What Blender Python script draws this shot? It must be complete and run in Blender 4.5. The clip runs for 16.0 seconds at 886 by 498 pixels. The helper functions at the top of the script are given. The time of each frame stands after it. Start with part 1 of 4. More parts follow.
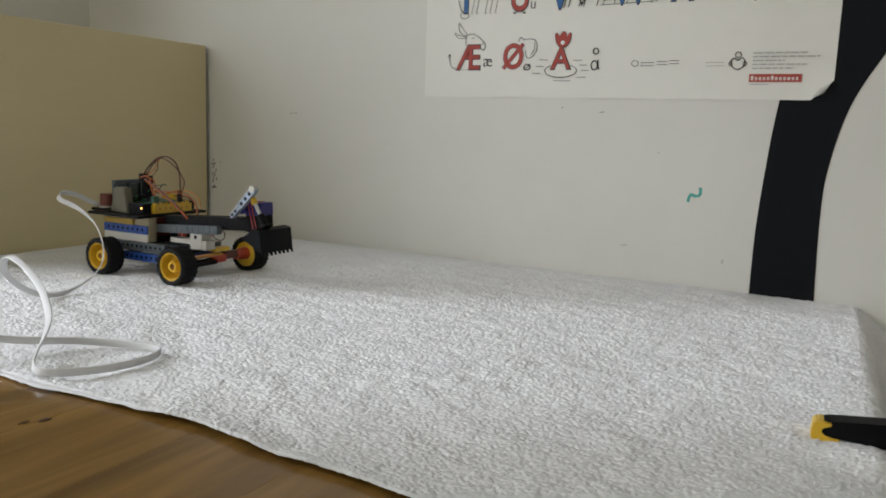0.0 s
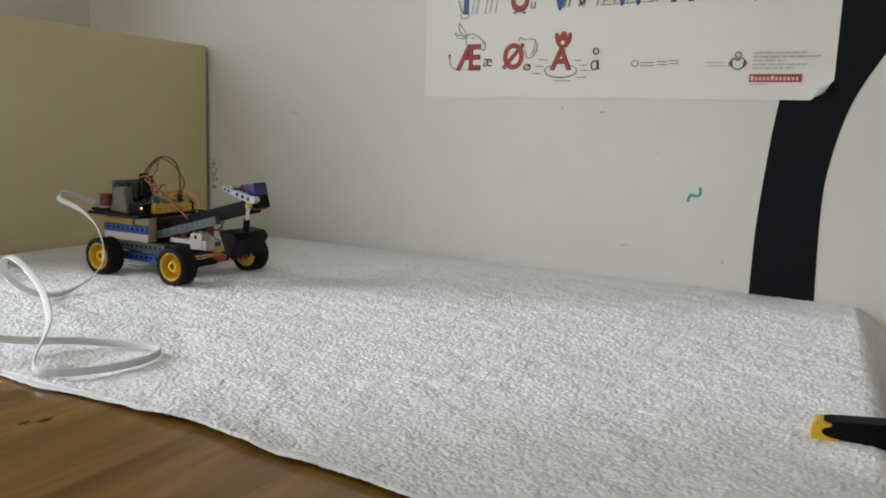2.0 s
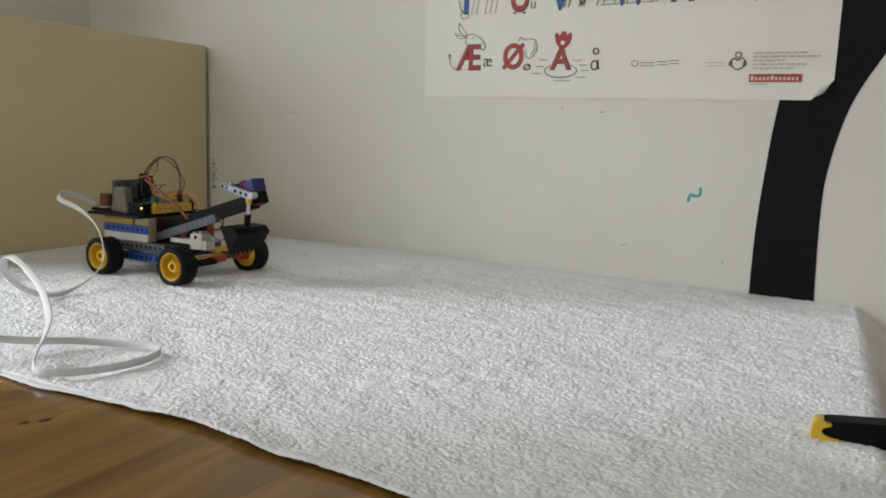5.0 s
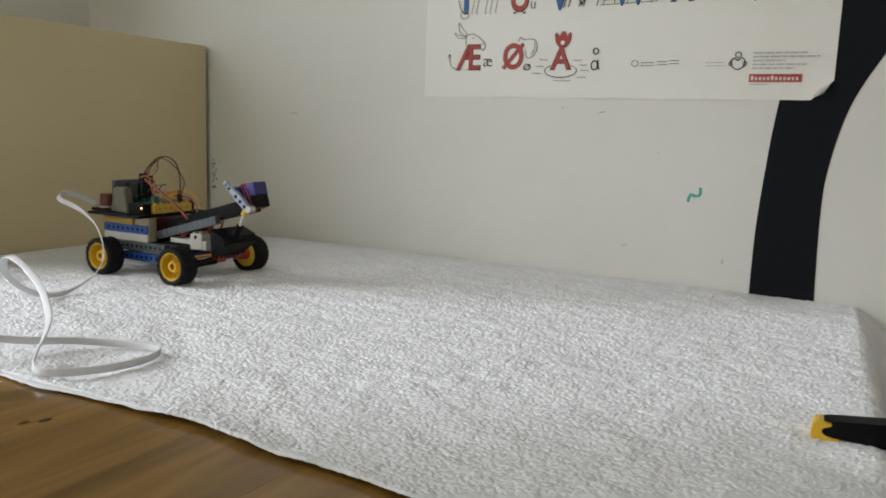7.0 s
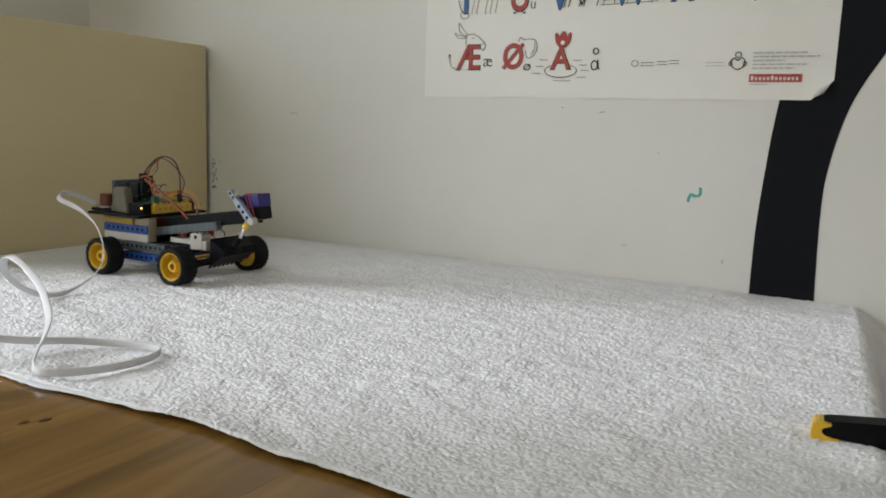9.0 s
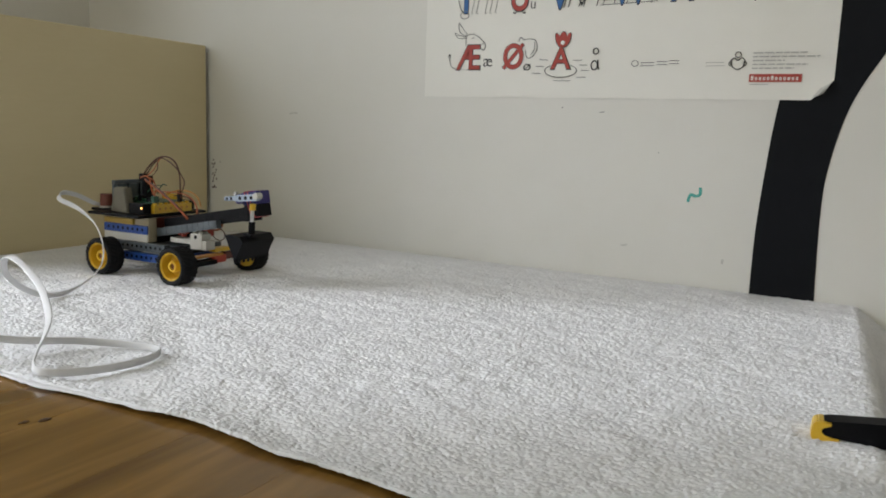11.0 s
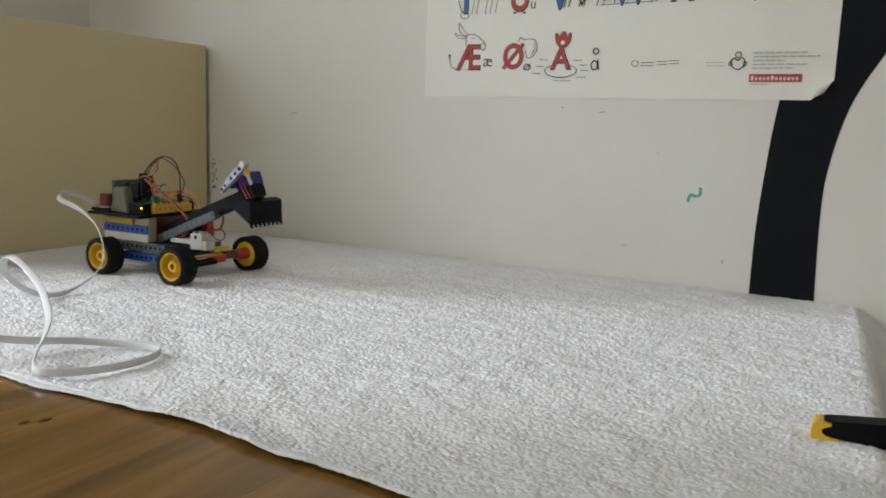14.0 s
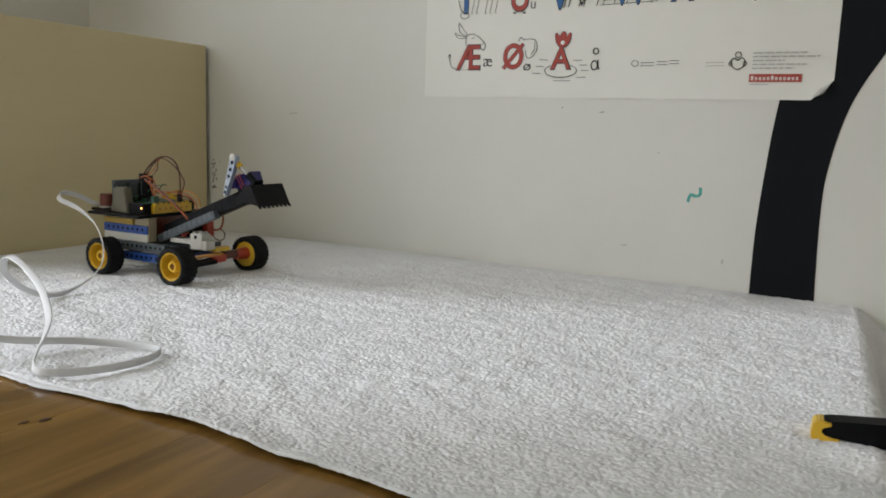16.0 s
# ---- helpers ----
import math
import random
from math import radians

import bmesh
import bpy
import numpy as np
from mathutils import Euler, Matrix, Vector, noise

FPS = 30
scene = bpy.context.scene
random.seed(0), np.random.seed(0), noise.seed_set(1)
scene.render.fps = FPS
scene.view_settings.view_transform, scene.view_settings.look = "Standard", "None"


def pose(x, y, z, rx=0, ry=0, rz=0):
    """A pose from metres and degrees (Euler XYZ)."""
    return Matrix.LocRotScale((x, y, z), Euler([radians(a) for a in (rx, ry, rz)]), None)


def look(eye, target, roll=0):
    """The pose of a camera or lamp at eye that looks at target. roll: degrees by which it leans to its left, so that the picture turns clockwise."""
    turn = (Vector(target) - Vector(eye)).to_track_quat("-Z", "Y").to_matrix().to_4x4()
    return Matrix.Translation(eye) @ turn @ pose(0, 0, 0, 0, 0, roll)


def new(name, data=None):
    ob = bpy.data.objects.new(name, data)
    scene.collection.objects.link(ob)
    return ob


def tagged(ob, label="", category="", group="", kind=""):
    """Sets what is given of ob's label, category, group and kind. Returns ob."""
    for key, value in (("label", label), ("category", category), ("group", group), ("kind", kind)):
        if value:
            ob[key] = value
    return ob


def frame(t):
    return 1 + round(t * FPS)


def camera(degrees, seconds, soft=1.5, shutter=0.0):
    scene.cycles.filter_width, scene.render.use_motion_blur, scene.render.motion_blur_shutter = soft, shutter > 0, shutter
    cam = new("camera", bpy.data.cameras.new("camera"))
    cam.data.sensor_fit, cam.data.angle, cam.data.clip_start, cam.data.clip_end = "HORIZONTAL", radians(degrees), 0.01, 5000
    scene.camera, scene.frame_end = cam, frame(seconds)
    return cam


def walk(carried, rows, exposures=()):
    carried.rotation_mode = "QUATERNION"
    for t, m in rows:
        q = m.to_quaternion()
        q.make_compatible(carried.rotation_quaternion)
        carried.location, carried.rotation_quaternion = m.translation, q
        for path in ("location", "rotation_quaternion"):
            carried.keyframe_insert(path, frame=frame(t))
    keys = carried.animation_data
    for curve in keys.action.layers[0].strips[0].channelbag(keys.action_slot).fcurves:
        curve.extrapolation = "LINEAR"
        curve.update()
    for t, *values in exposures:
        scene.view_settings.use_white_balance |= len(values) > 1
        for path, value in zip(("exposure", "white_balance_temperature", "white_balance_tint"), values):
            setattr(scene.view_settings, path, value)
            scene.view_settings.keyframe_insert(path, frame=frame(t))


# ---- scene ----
# ---- camera ----
cam = camera(59.37, 16.0, soft=1.8, shutter=0.6)
EYE = pose(0.9683, -0.9726, 0.1757, 0, 0, 28.23) @ pose(0, 0, 0, 81.525) @ pose(0, 0, 0, 0, 0, 2.022)
walk(cam, [(0.0, EYE), (16.0, EYE)], exposures=[(0.0, -0.08), (2.0, -0.02), (4.0, 0.0), (12.0, 0.0), (16.0, -0.05)])

# ---- light: grey daylight through the side window, and an added rear fill ----
world = bpy.data.worlds.new("sky")
scene.world = world
world.use_nodes = True
wn = world.node_tree.nodes
sky = wn.new("ShaderNodeTexSky")
sky.sky_type, sky.sun_disc = "NISHITA", False
sky.sun_elevation, sky.sun_rotation = radians(22), radians(242)
world.node_tree.links.new(sky.outputs[0], wn["Background"].inputs[0])
wn["Background"].inputs[1].default_value = 0.1


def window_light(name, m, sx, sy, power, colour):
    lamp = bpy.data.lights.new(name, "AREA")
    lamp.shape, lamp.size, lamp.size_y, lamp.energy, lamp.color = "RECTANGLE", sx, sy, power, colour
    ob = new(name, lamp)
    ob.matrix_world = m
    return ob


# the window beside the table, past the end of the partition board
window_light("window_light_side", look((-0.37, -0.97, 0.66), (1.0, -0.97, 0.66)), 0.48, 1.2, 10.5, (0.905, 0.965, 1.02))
sun = bpy.data.lights.new("sun", "SUN")
sun.energy, sun.angle, sun.color = 1.3, radians(5), (0.925, 0.97, 1.065)
new("sun", sun).matrix_world = look((-2.46, -1.29, 1.12), (0, 0, 0))
# added ambient fill, set in an assumed wide window behind
window_light("fill_light_rear", look((1.1, -3.67, 0.95), (1.1, -1.5, 0.95)), 1.7, 1.2, 15, (1.02, 0.985, 0.79))

# ---- materials ----


def material(name, colour, rough=0.5, metal=0.0, dark=None, scale=40.0, bump=0.0, bump_scale=200.0, mix=0.5, spec=0.5, detail=4.0, stretch=(1, 1, 1), sheen=0.0):
    """A surface with two colours blended by noise at two sizes, and a fine relief."""
    m = bpy.data.materials.new(name)
    m.use_nodes = True
    nt = m.node_tree
    b = nt.nodes["Principled BSDF"]
    b.inputs["Roughness"].default_value, b.inputs["Metallic"].default_value = rough, metal
    b.inputs["Specular IOR Level"].default_value = spec
    if sheen:
        b.inputs["Sheen Weight"].default_value = sheen
    co = nt.nodes.new("ShaderNodeTexCoord")
    mp = nt.nodes.new("ShaderNodeMapping")
    mp.inputs["Scale"].default_value = stretch
    nt.links.new(co.outputs["Object"], mp.inputs[0])
    n1 = nt.nodes.new("ShaderNodeTexNoise")
    n1.inputs["Scale"].default_value, n1.inputs["Detail"].default_value = scale, detail
    n2 = nt.nodes.new("ShaderNodeTexNoise")
    n2.inputs["Scale"].default_value, n2.inputs["Detail"].default_value = scale * 7, 3
    nt.links.new(mp.outputs[0], n1.inputs[0])
    nt.links.new(mp.outputs[0], n2.inputs[0])
    av = nt.nodes.new("ShaderNodeMath")
    av.operation = "MULTIPLY_ADD"
    av.inputs[1].default_value = 0.35
    nt.links.new(n2.outputs[0], av.inputs[0])
    half = nt.nodes.new("ShaderNodeMath")
    half.operation = "MULTIPLY"
    half.inputs[1].default_value = 0.65
    nt.links.new(n1.outputs[0], half.inputs[0])
    nt.links.new(half.outputs[0], av.inputs[2])
    ramp = nt.nodes.new("ShaderNodeValToRGB")
    dark = dark or tuple(c * 0.8 for c in colour)
    ramp.color_ramp.elements[0].position, ramp.color_ramp.elements[1].position = 0.5 - mix / 2, 0.5 + mix / 2
    ramp.color_ramp.elements[0].color, ramp.color_ramp.elements[1].color = (*dark, 1), (*colour, 1)
    nt.links.new(av.outputs[0], ramp.inputs[0])
    nt.links.new(ramp.outputs[0], b.inputs["Base Color"])
    if bump:
        n3 = nt.nodes.new("ShaderNodeTexNoise")
        n3.inputs["Scale"].default_value, n3.inputs["Detail"].default_value = bump_scale, 5
        nt.links.new(mp.outputs[0], n3.inputs[0])
        bp = nt.nodes.new("ShaderNodeBump")
        bp.inputs["Strength"].default_value, bp.inputs["Distance"].default_value = bump, 0.002
        nt.links.new(n3.outputs[0], bp.inputs["Height"])
        nt.links.new(bp.outputs[0], b.inputs["Normal"])
    return m


def plastic(name, colour, rough=0.32):
    return material(name, colour, rough, dark=tuple(c * 0.86 for c in colour), scale=60, bump=0.05, bump_scale=500)


def pine(name):
    """Lacquered pine: long grain lines, warped, with darker bands and a few knots."""
    m = bpy.data.materials.new(name)
    m.use_nodes = True
    nt = m.node_tree
    b = nt.nodes["Principled BSDF"]
    b.inputs["Roughness"].default_value = 0.17
    b.inputs["Specular IOR Level"].default_value = 0.5
    co = nt.nodes.new("ShaderNodeTexCoord")
    info = nt.nodes.new("ShaderNodeObjectInfo")
    off = nt.nodes.new("ShaderNodeVectorMath")
    off.operation = "SCALE"
    nt.links.new(info.outputs["Random"], off.inputs["Scale"])
    off.inputs[0].default_value = (3.1, 7.7, 5.3)
    add = nt.nodes.new("ShaderNodeVectorMath")
    nt.links.new(co.outputs["Object"], add.inputs[0])
    nt.links.new(off.outputs[0], add.inputs[1])
    mp = nt.nodes.new("ShaderNodeMapping")
    mp.inputs["Scale"].default_value = (10, 0.9, 10)
    nt.links.new(add.outputs[0], mp.inputs[0])
    broad = nt.nodes.new("ShaderNodeTexNoise")
    broad.inputs["Scale"].default_value, broad.inputs["Detail"].default_value, broad.inputs["Distortion"].default_value = 2.2, 5, 0.9
    nt.links.new(mp.outputs[0], broad.inputs[0])
    fine = nt.nodes.new("ShaderNodeTexNoise")
    fine.inputs["Scale"].default_value, fine.inputs["Detail"].default_value = 16, 6
    nt.links.new(mp.outputs[0], fine.inputs[0])
    mix = nt.nodes.new("ShaderNodeMix")
    mix.inputs[0].default_value = 0.18
    nt.links.new(broad.outputs[0], mix.inputs[2])
    nt.links.new(fine.outputs[0], mix.inputs[3])
    ramp = nt.nodes.new("ShaderNodeValToRGB")
    e = ramp.color_ramp.elements
    e[0].position, e[0].color = 0.30, (0.085, 0.040, 0.009, 1)
    e[1].position, e[1].color = 0.72, (0.32, 0.172, 0.040, 1)
    mid = e.new(0.5)
    mid.color = (0.19, 0.098, 0.021, 1)
    nt.links.new(mix.outputs[0], ramp.inputs[0])
    nt.links.new(ramp.outputs[0], b.inputs["Base Color"])
    bp = nt.nodes.new("ShaderNodeBump")
    bp.inputs["Strength"].default_value, bp.inputs["Distance"].default_value = 0.15, 0.001
    nt.links.new(fine.outputs[0], bp.inputs["Height"])
    nt.links.new(bp.outputs[0], b.inputs["Normal"])
    return m


WALL = material("wall_paint", (0.73, 0.72, 0.68), 0.7, dark=(0.68, 0.67, 0.625), scale=3, bump=0.12, bump_scale=120, mix=0.7)
BOARD = material("board_laminate", (0.64, 0.545, 0.335), 0.5, dark=(0.605, 0.51, 0.305), scale=5, bump=0.03, bump_scale=90, stretch=(1, 1, 6))
BOARD_EDGE = material("board_edge", (0.19, 0.15, 0.10), 0.6)
PINE = pine("lacquered_pine")
KNOT = material("pine_knot", (0.075, 0.032, 0.010), 0.4, dark=(0.035, 0.015, 0.006), scale=160, spec=0.2)
TERRY = material("terry_cotton", (0.80, 0.80, 0.815), 0.95, dark=(0.70, 0.70, 0.72), scale=22, spec=0.1)
tb = TERRY.node_tree.nodes["Principled BSDF"].inputs
TERRY.node_tree.nodes["Principled BSDF"].subsurface_method = "BURLEY"
tb["Subsurface Weight"].default_value, tb["Subsurface Scale"].default_value = 0.7, 0.0019
tb["Subsurface Radius"].default_value = (1.0, 1.0, 1.0)
PAPER = material("poster_paper", (0.80, 0.79, 0.745), 0.55, dark=(0.77, 0.76, 0.71), scale=6, bump=0.02)
PAPER_BACK = material("poster_paper_back", (0.66, 0.65, 0.62), 0.6)
INK = material("black_ink", (0.035, 0.035, 0.038), 0.6)
INK_GREY = material("grey_ink", (0.25, 0.25, 0.25), 0.6)
INK_PALE = material("pale_grey_ink", (0.46, 0.46, 0.44), 0.6)
INK_RED = material("red_ink", (0.40, 0.048, 0.032), 0.55, dark=(0.36, 0.04, 0.028))
INK_BLUE = material("blue_ink", (0.03, 0.14, 0.38), 0.55)
STICKER = material("black_vinyl", (0.010, 0.011, 0.014), 0.6, dark=(0.007, 0.008, 0.010), scale=12, bump=0.03, spec=0.08)
TEAL = material("teal_crayon", (0.04, 0.30, 0.26), 0.7, dark=(0.09, 0.42, 0.37), scale=150)
SMUDGE = material("grey_scuff", (0.50, 0.49, 0.46), 0.8, dark=(0.62, 0.61, 0.57), scale=90)
RUST = material("brown_specks", (0.075, 0.028, 0.022), 0.8)
BLACK = material("black_plastic", (0.006, 0.006, 0.008), 0.45, dark=(0.004, 0.004, 0.005), scale=60, bump=0.05, bump_scale=500, spec=0.09)
RUBBER = material("black_rubber", (0.013, 0.013, 0.014), 0.75, dark=(0.007, 0.007, 0.008), scale=90, bump=0.2, bump_scale=600, spec=0.15)
YELLOW = plastic("yellow_plastic", (0.70, 0.44, 0.03))
# darker copy of the yellow, with the deck's shade put into its colour
YELLOW_SHADED = plastic("shaded_yellow_plastic", (0.42, 0.27, 0.035))
AMBER = plastic("amber_plastic", (0.50, 0.22, 0.03))
BLUE = plastic("blue_plastic", (0.008, 0.056, 0.28))
WHITE = plastic("white_plastic", (0.50, 0.485, 0.435))
CREAM = plastic("cream_plastic", (0.37, 0.32, 0.22))
GREY = plastic("grey_plastic", (0.078, 0.094, 0.108))
PALE = plastic("pale_grey_plastic", (0.30, 0.355, 0.45))
RED = plastic("red_plastic", (0.42, 0.045, 0.02))
MAROON = plastic("dark_red_plastic", (0.095, 0.018, 0.010))
PURPLE = plastic("violet_blue_plastic", (0.018, 0.013, 0.15), 0.45)
BAND = material("red_rubber_band", (0.50, 0.09, 0.10), 0.6)
TAUPE = material("taupe_plastic", (0.15, 0.135, 0.095), 0.6)
SLATE = material("slate_board", (0.085, 0.112, 0.122), 0.5, dark=(0.045, 0.06, 0.07), scale=150)
GREEN = material("green_circuit_board", (0.012, 0.085, 0.045), 0.4, dark=(0.01, 0.05, 0.03), scale=200)
STEEL = material("steel_rod", (0.62, 0.62, 0.63), 0.3, metal=0.8)
BROWN_WIRE = material("brown_wire", (0.085, 0.028, 0.018), 0.5)
ORANGE_WIRE = material("orange_wire", (0.42, 0.105, 0.03), 0.5)
RUST_KNOB = material("red_brown_knob", (0.155, 0.035, 0.022), 0.5)
CABLE = material("white_cable", (0.66, 0.66, 0.665), 0.42, dark=(0.60, 0.60, 0.61), scale=30)
GLOW = bpy.data.materials.new("orange_diode")
GLOW.use_nodes = True
GLOW.node_tree.nodes["Principled BSDF"].inputs["Emission Color"].default_value = (1.0, 0.42, 0.05, 1)
GLOW.node_tree.nodes["Principled BSDF"].inputs["Emission Strength"].default_value = 5.0
GLASS = bpy.data.materials.new("window_glass")
GLASS.use_nodes = True
GLASS.node_tree.nodes["Principled BSDF"].inputs["Transmission Weight"].default_value = 1.0
GLASS.node_tree.nodes["Principled BSDF"].inputs["Roughness"].default_value = 0.0

# ---- mesh tools ----


def part(name, bm, mat, parent=None, label=""):
    """Link a bmesh as one mesh object under a thing or a part."""
    me = bpy.data.meshes.new(name)
    bmesh.ops.recalc_face_normals(bm, faces=bm.faces)
    bm.to_mesh(me)
    bm.free()
    me.materials.append(mat)
    ob = new(name, me)
    ob.parent = parent
    if label:
        ob["label"] = label
    return ob


def smooth(ob, angle=35):
    ob.data.shade_smooth()
    ob.data.set_sharp_from_angle(angle=radians(angle))
    return ob


def box(bm, x0, x1, y0, y1, z0, z1, bevel=0.0):
    r = bmesh.ops.create_cube(bm, size=1, matrix=Matrix.Translation(((x0 + x1) / 2, (y0 + y1) / 2, (z0 + z1) / 2)) @ Matrix.Diagonal((x1 - x0, y1 - y0, z1 - z0, 1)))
    if bevel:
        edges = list({e for v in r["verts"] for e in v.link_edges})
        bmesh.ops.bevel(bm, geom=edges, offset=bevel, segments=2, affect="EDGES", profile=0.5)


def boxed(*a, bevel=0.0):
    bm = bmesh.new()
    box(bm, *a, bevel=bevel)
    return bm


def rod(bm, a, b, r, n=12, r2=None):
    a, b = Vector(a), Vector(b)
    d = b - a
    m = Matrix.Translation((a + b) / 2) @ d.to_track_quat("Z", "Y").to_matrix().to_4x4()
    bmesh.ops.create_cone(bm, cap_ends=True, segments=n, radius1=r, radius2=r if r2 is None else r2, depth=d.length, matrix=m)


def prism(bm, pts, h0, h1, axis="y"):
    """Extrude an outline of (u, v) points along an axis: y (u = x, v = z) or z (u = x, v = y)."""
    put = (lambda u, v, h: (u, h, v)) if axis == "y" else (lambda u, v, h: (u, v, h))
    lo = [bm.verts.new(put(u, v, h0)) for u, v in pts]
    hi = [bm.verts.new(put(u, v, h1)) for u, v in pts]
    bm.faces.new(lo)
    bm.faces.new(hi[::-1])
    for i in range(len(pts)):
        bm.faces.new((lo[i], hi[i], hi[i - 1], lo[i - 1]))


def spline(pts, n=8):
    """Points of a smooth curve through the given ones."""
    p = [Vector(q) for q in pts]
    out = []
    for i in range(len(p) - 1):
        a, b, c, d = p[max(i - 1, 0)], p[i], p[i + 1], p[min(i + 2, len(p) - 1)]
        for k in range(n):
            t = k / n
            out.append(0.5 * (2 * b + (c - a) * t + (2 * a - 5 * b + 4 * c - d) * t * t + (3 * b - a - 3 * c + d) * t ** 3))
    return out + [p[-1]]


def tube(bm, pts, r, n=6):
    """A round wire along the points."""
    rings = []
    for i, p in enumerate(pts):
        d = (pts[min(i + 1, len(pts) - 1)] - pts[max(i - 1, 0)]).normalized()
        s = d.cross(Vector((0.3, 0.2, 1))).normalized()
        u = s.cross(d)
        rings.append([bm.verts.new(p + r * (math.cos(a) * s + math.sin(a) * u)) for a in [2 * math.pi * k / n for k in range(n)]])
    for a, b in zip(rings, rings[1:]):
        for k in range(n):
            bm.faces.new((a[k], a[k - 1], b[k - 1], b[k]))
    bm.faces.new(rings[0])
    bm.faces.new(rings[-1][::-1])


def ribbon(bm, pts, sides, w, t):
    """A flat strip along the points; sides give the direction of its width at each point."""
    rings = []
    for i, p in enumerate(pts):
        d = (pts[min(i + 1, len(pts) - 1)] - pts[max(i - 1, 0)]).normalized()
        s = Vector(sides[i])
        s = (s - d * s.dot(d)).normalized()
        u = d.cross(s)
        prof = ((-0.5, -0.3), (-0.42, -0.5), (0.42, -0.5), (0.5, -0.3), (0.5, 0.3), (0.42, 0.5), (-0.42, 0.5), (-0.5, 0.3))
        rings.append([bm.verts.new(p + s * (w * a) + u * (t * b)) for a, b in prof])
    for a, b in zip(rings, rings[1:]):
        for k in range(8):
            bm.faces.new((a[k], a[k - 1], b[k - 1], b[k]))
    bm.faces.new(rings[0])
    bm.faces.new(rings[-1][::-1])


def empty(name, m, **tags):
    ob = new(name)
    ob.empty_display_size = 0.02
    ob.matrix_world = m
    return tagged(ob, **tags)


# ---- the room ----
X0, X1, Y0, ZF, ZC = -0.30, 3.2, -3.6, -0.73, 1.75


def wall_with_hole(name, along, at, out, a0, a1, h0, h1, w0, w1, wz0, wz1, label):
    """A wall in four meshes joined into one, round a window opening."""
    bm = bmesh.new()
    lo, hi = sorted((at, at + out))
    for p0, p1, q0, q1 in ((a0, w0, h0, h1), (w1, a1, h0, h1), (w0, w1, h0, wz0), (w0, w1, wz1, h1)):
        if along == "y":
            box(bm, lo, hi, p0, p1, q0, q1)
        else:
            box(bm, p0, p1, lo, hi, q0, q1)
    return tagged(part(name, bm, WALL), label, "wall", kind="structure")


def window(name, along, at, w0, w1, z0, z1, label):
    bm = bmesh.new()
    f = 0.05

    def bar(p0, p1, q0, q1, d):
        if along == "y":
            box(bm, at - d, at + d, p0, p1, q0, q1, 0.004)
        else:
            box(bm, p0, p1, at - d, at + d, q0, q1, 0.004)
    bar(w0, w0 + f, z0, z1, 0.03)
    bar(w1 - f, w1, z0, z1, 0.03)
    bar(w0 + f, w1 - f, z0, z0 + f, 0.028)
    bar(w0 + f, w1 - f, z1 - f, z1, 0.028)
    frame_ob = tagged(part(name, bm, WHITE), label, "window", kind="structure")
    pane = boxed(at - 0.003, at + 0.003, w0 + f, w1 - f, z0 + f, z1 - f) if along == "y" else boxed(w0 + f, w1 - f, at - 0.003, at + 0.003, z0 + f, z1 - f)
    p = part("pane", pane, GLASS, frame_ob)
    p.visible_shadow = False
    return frame_ob


tagged(part("wall_north", boxed(X0 - 0.2, X1 + 0.2, 0.0, 0.15, ZF, ZC), WALL), "off-white painted wall with scuffs and crayon marks", "wall", kind="structure")
# unseen opening; its southern jamb is set to shade the table's front
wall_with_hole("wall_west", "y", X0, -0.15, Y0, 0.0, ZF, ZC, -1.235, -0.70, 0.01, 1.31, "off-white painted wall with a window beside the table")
tagged(part("wall_east", boxed(X1, X1 + 0.15, Y0, 0.0, ZF, ZC), WALL), "off-white painted wall", "wall", kind="structure")
# unseen wall; its opening is assumed, for the rear fill lamp
wall_with_hole("wall_south", "x", Y0, -0.15, X0 - 0.2, X1 + 0.2, ZF, ZC, 0.2, 2.0, 0.3, 1.6, "off-white painted wall, unseen, with the added fill window")
tagged(part("ceiling", boxed(X0 - 0.2, X1 + 0.2, Y0 - 0.2, 0.2, ZC, ZC + 0.1), WALL), "white painted ceiling", "ceiling", kind="structure")
tagged(part("floor", boxed(X0 - 0.2, X1 + 0.2, Y0 - 0.2, 0.2, ZF - 0.1, ZF), PINE), "pine board floor", "floor", kind="structure")
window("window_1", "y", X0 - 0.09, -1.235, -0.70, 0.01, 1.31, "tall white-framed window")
# assumed frame round the rear fill lamp
window("fill_window", "x", Y0 - 0.09, 0.2, 2.0, 0.3, 1.6, "unseen wide window, added to hold the rear fill light")

# ---- table ----
TX0, TX1, TY0 = -0.285, 0.978, -1.22
table = empty("table", pose(0, 0, ZF), label="long lacquered pine table pushed against the wall", category="table")
apron = boxed(TX0 + 0.05, TX1 - 0.05, TY0 + 0.05, -0.06, 0.63, 0.70, bevel=0.003)
part("apron", apron, PINE, table)
for lx in (TX0 + 0.09, TX1 - 0.09):
    for ly in (TY0 + 0.09, -0.1):
        part("leg", boxed(lx - 0.035, lx + 0.035, ly - 0.035, ly + 0.035, 0.0, 0.635, bevel=0.005), PINE, table)
edges = [TX0, -0.195, -0.098, 0.0, 0.092, 0.19, 0.283, 0.372, 0.458, 0.548, 0.637, 0.716, 0.80, 0.89, TX1]
for a, b in zip(edges, edges[1:]):
    part("plank", boxed(a + 0.00003, b - 0.00003, TY0, -0.006, 0.70, 0.7265, bevel=0.0002), PINE, table)

# ---- partition board on the table ----
board = tagged(part("partition_board", boxed(-0.022, -0.004, -0.548, -0.009, -0.0025, 0.304, bevel=0.0015), BOARD), "upright beige laminate board standing on the table", "board")
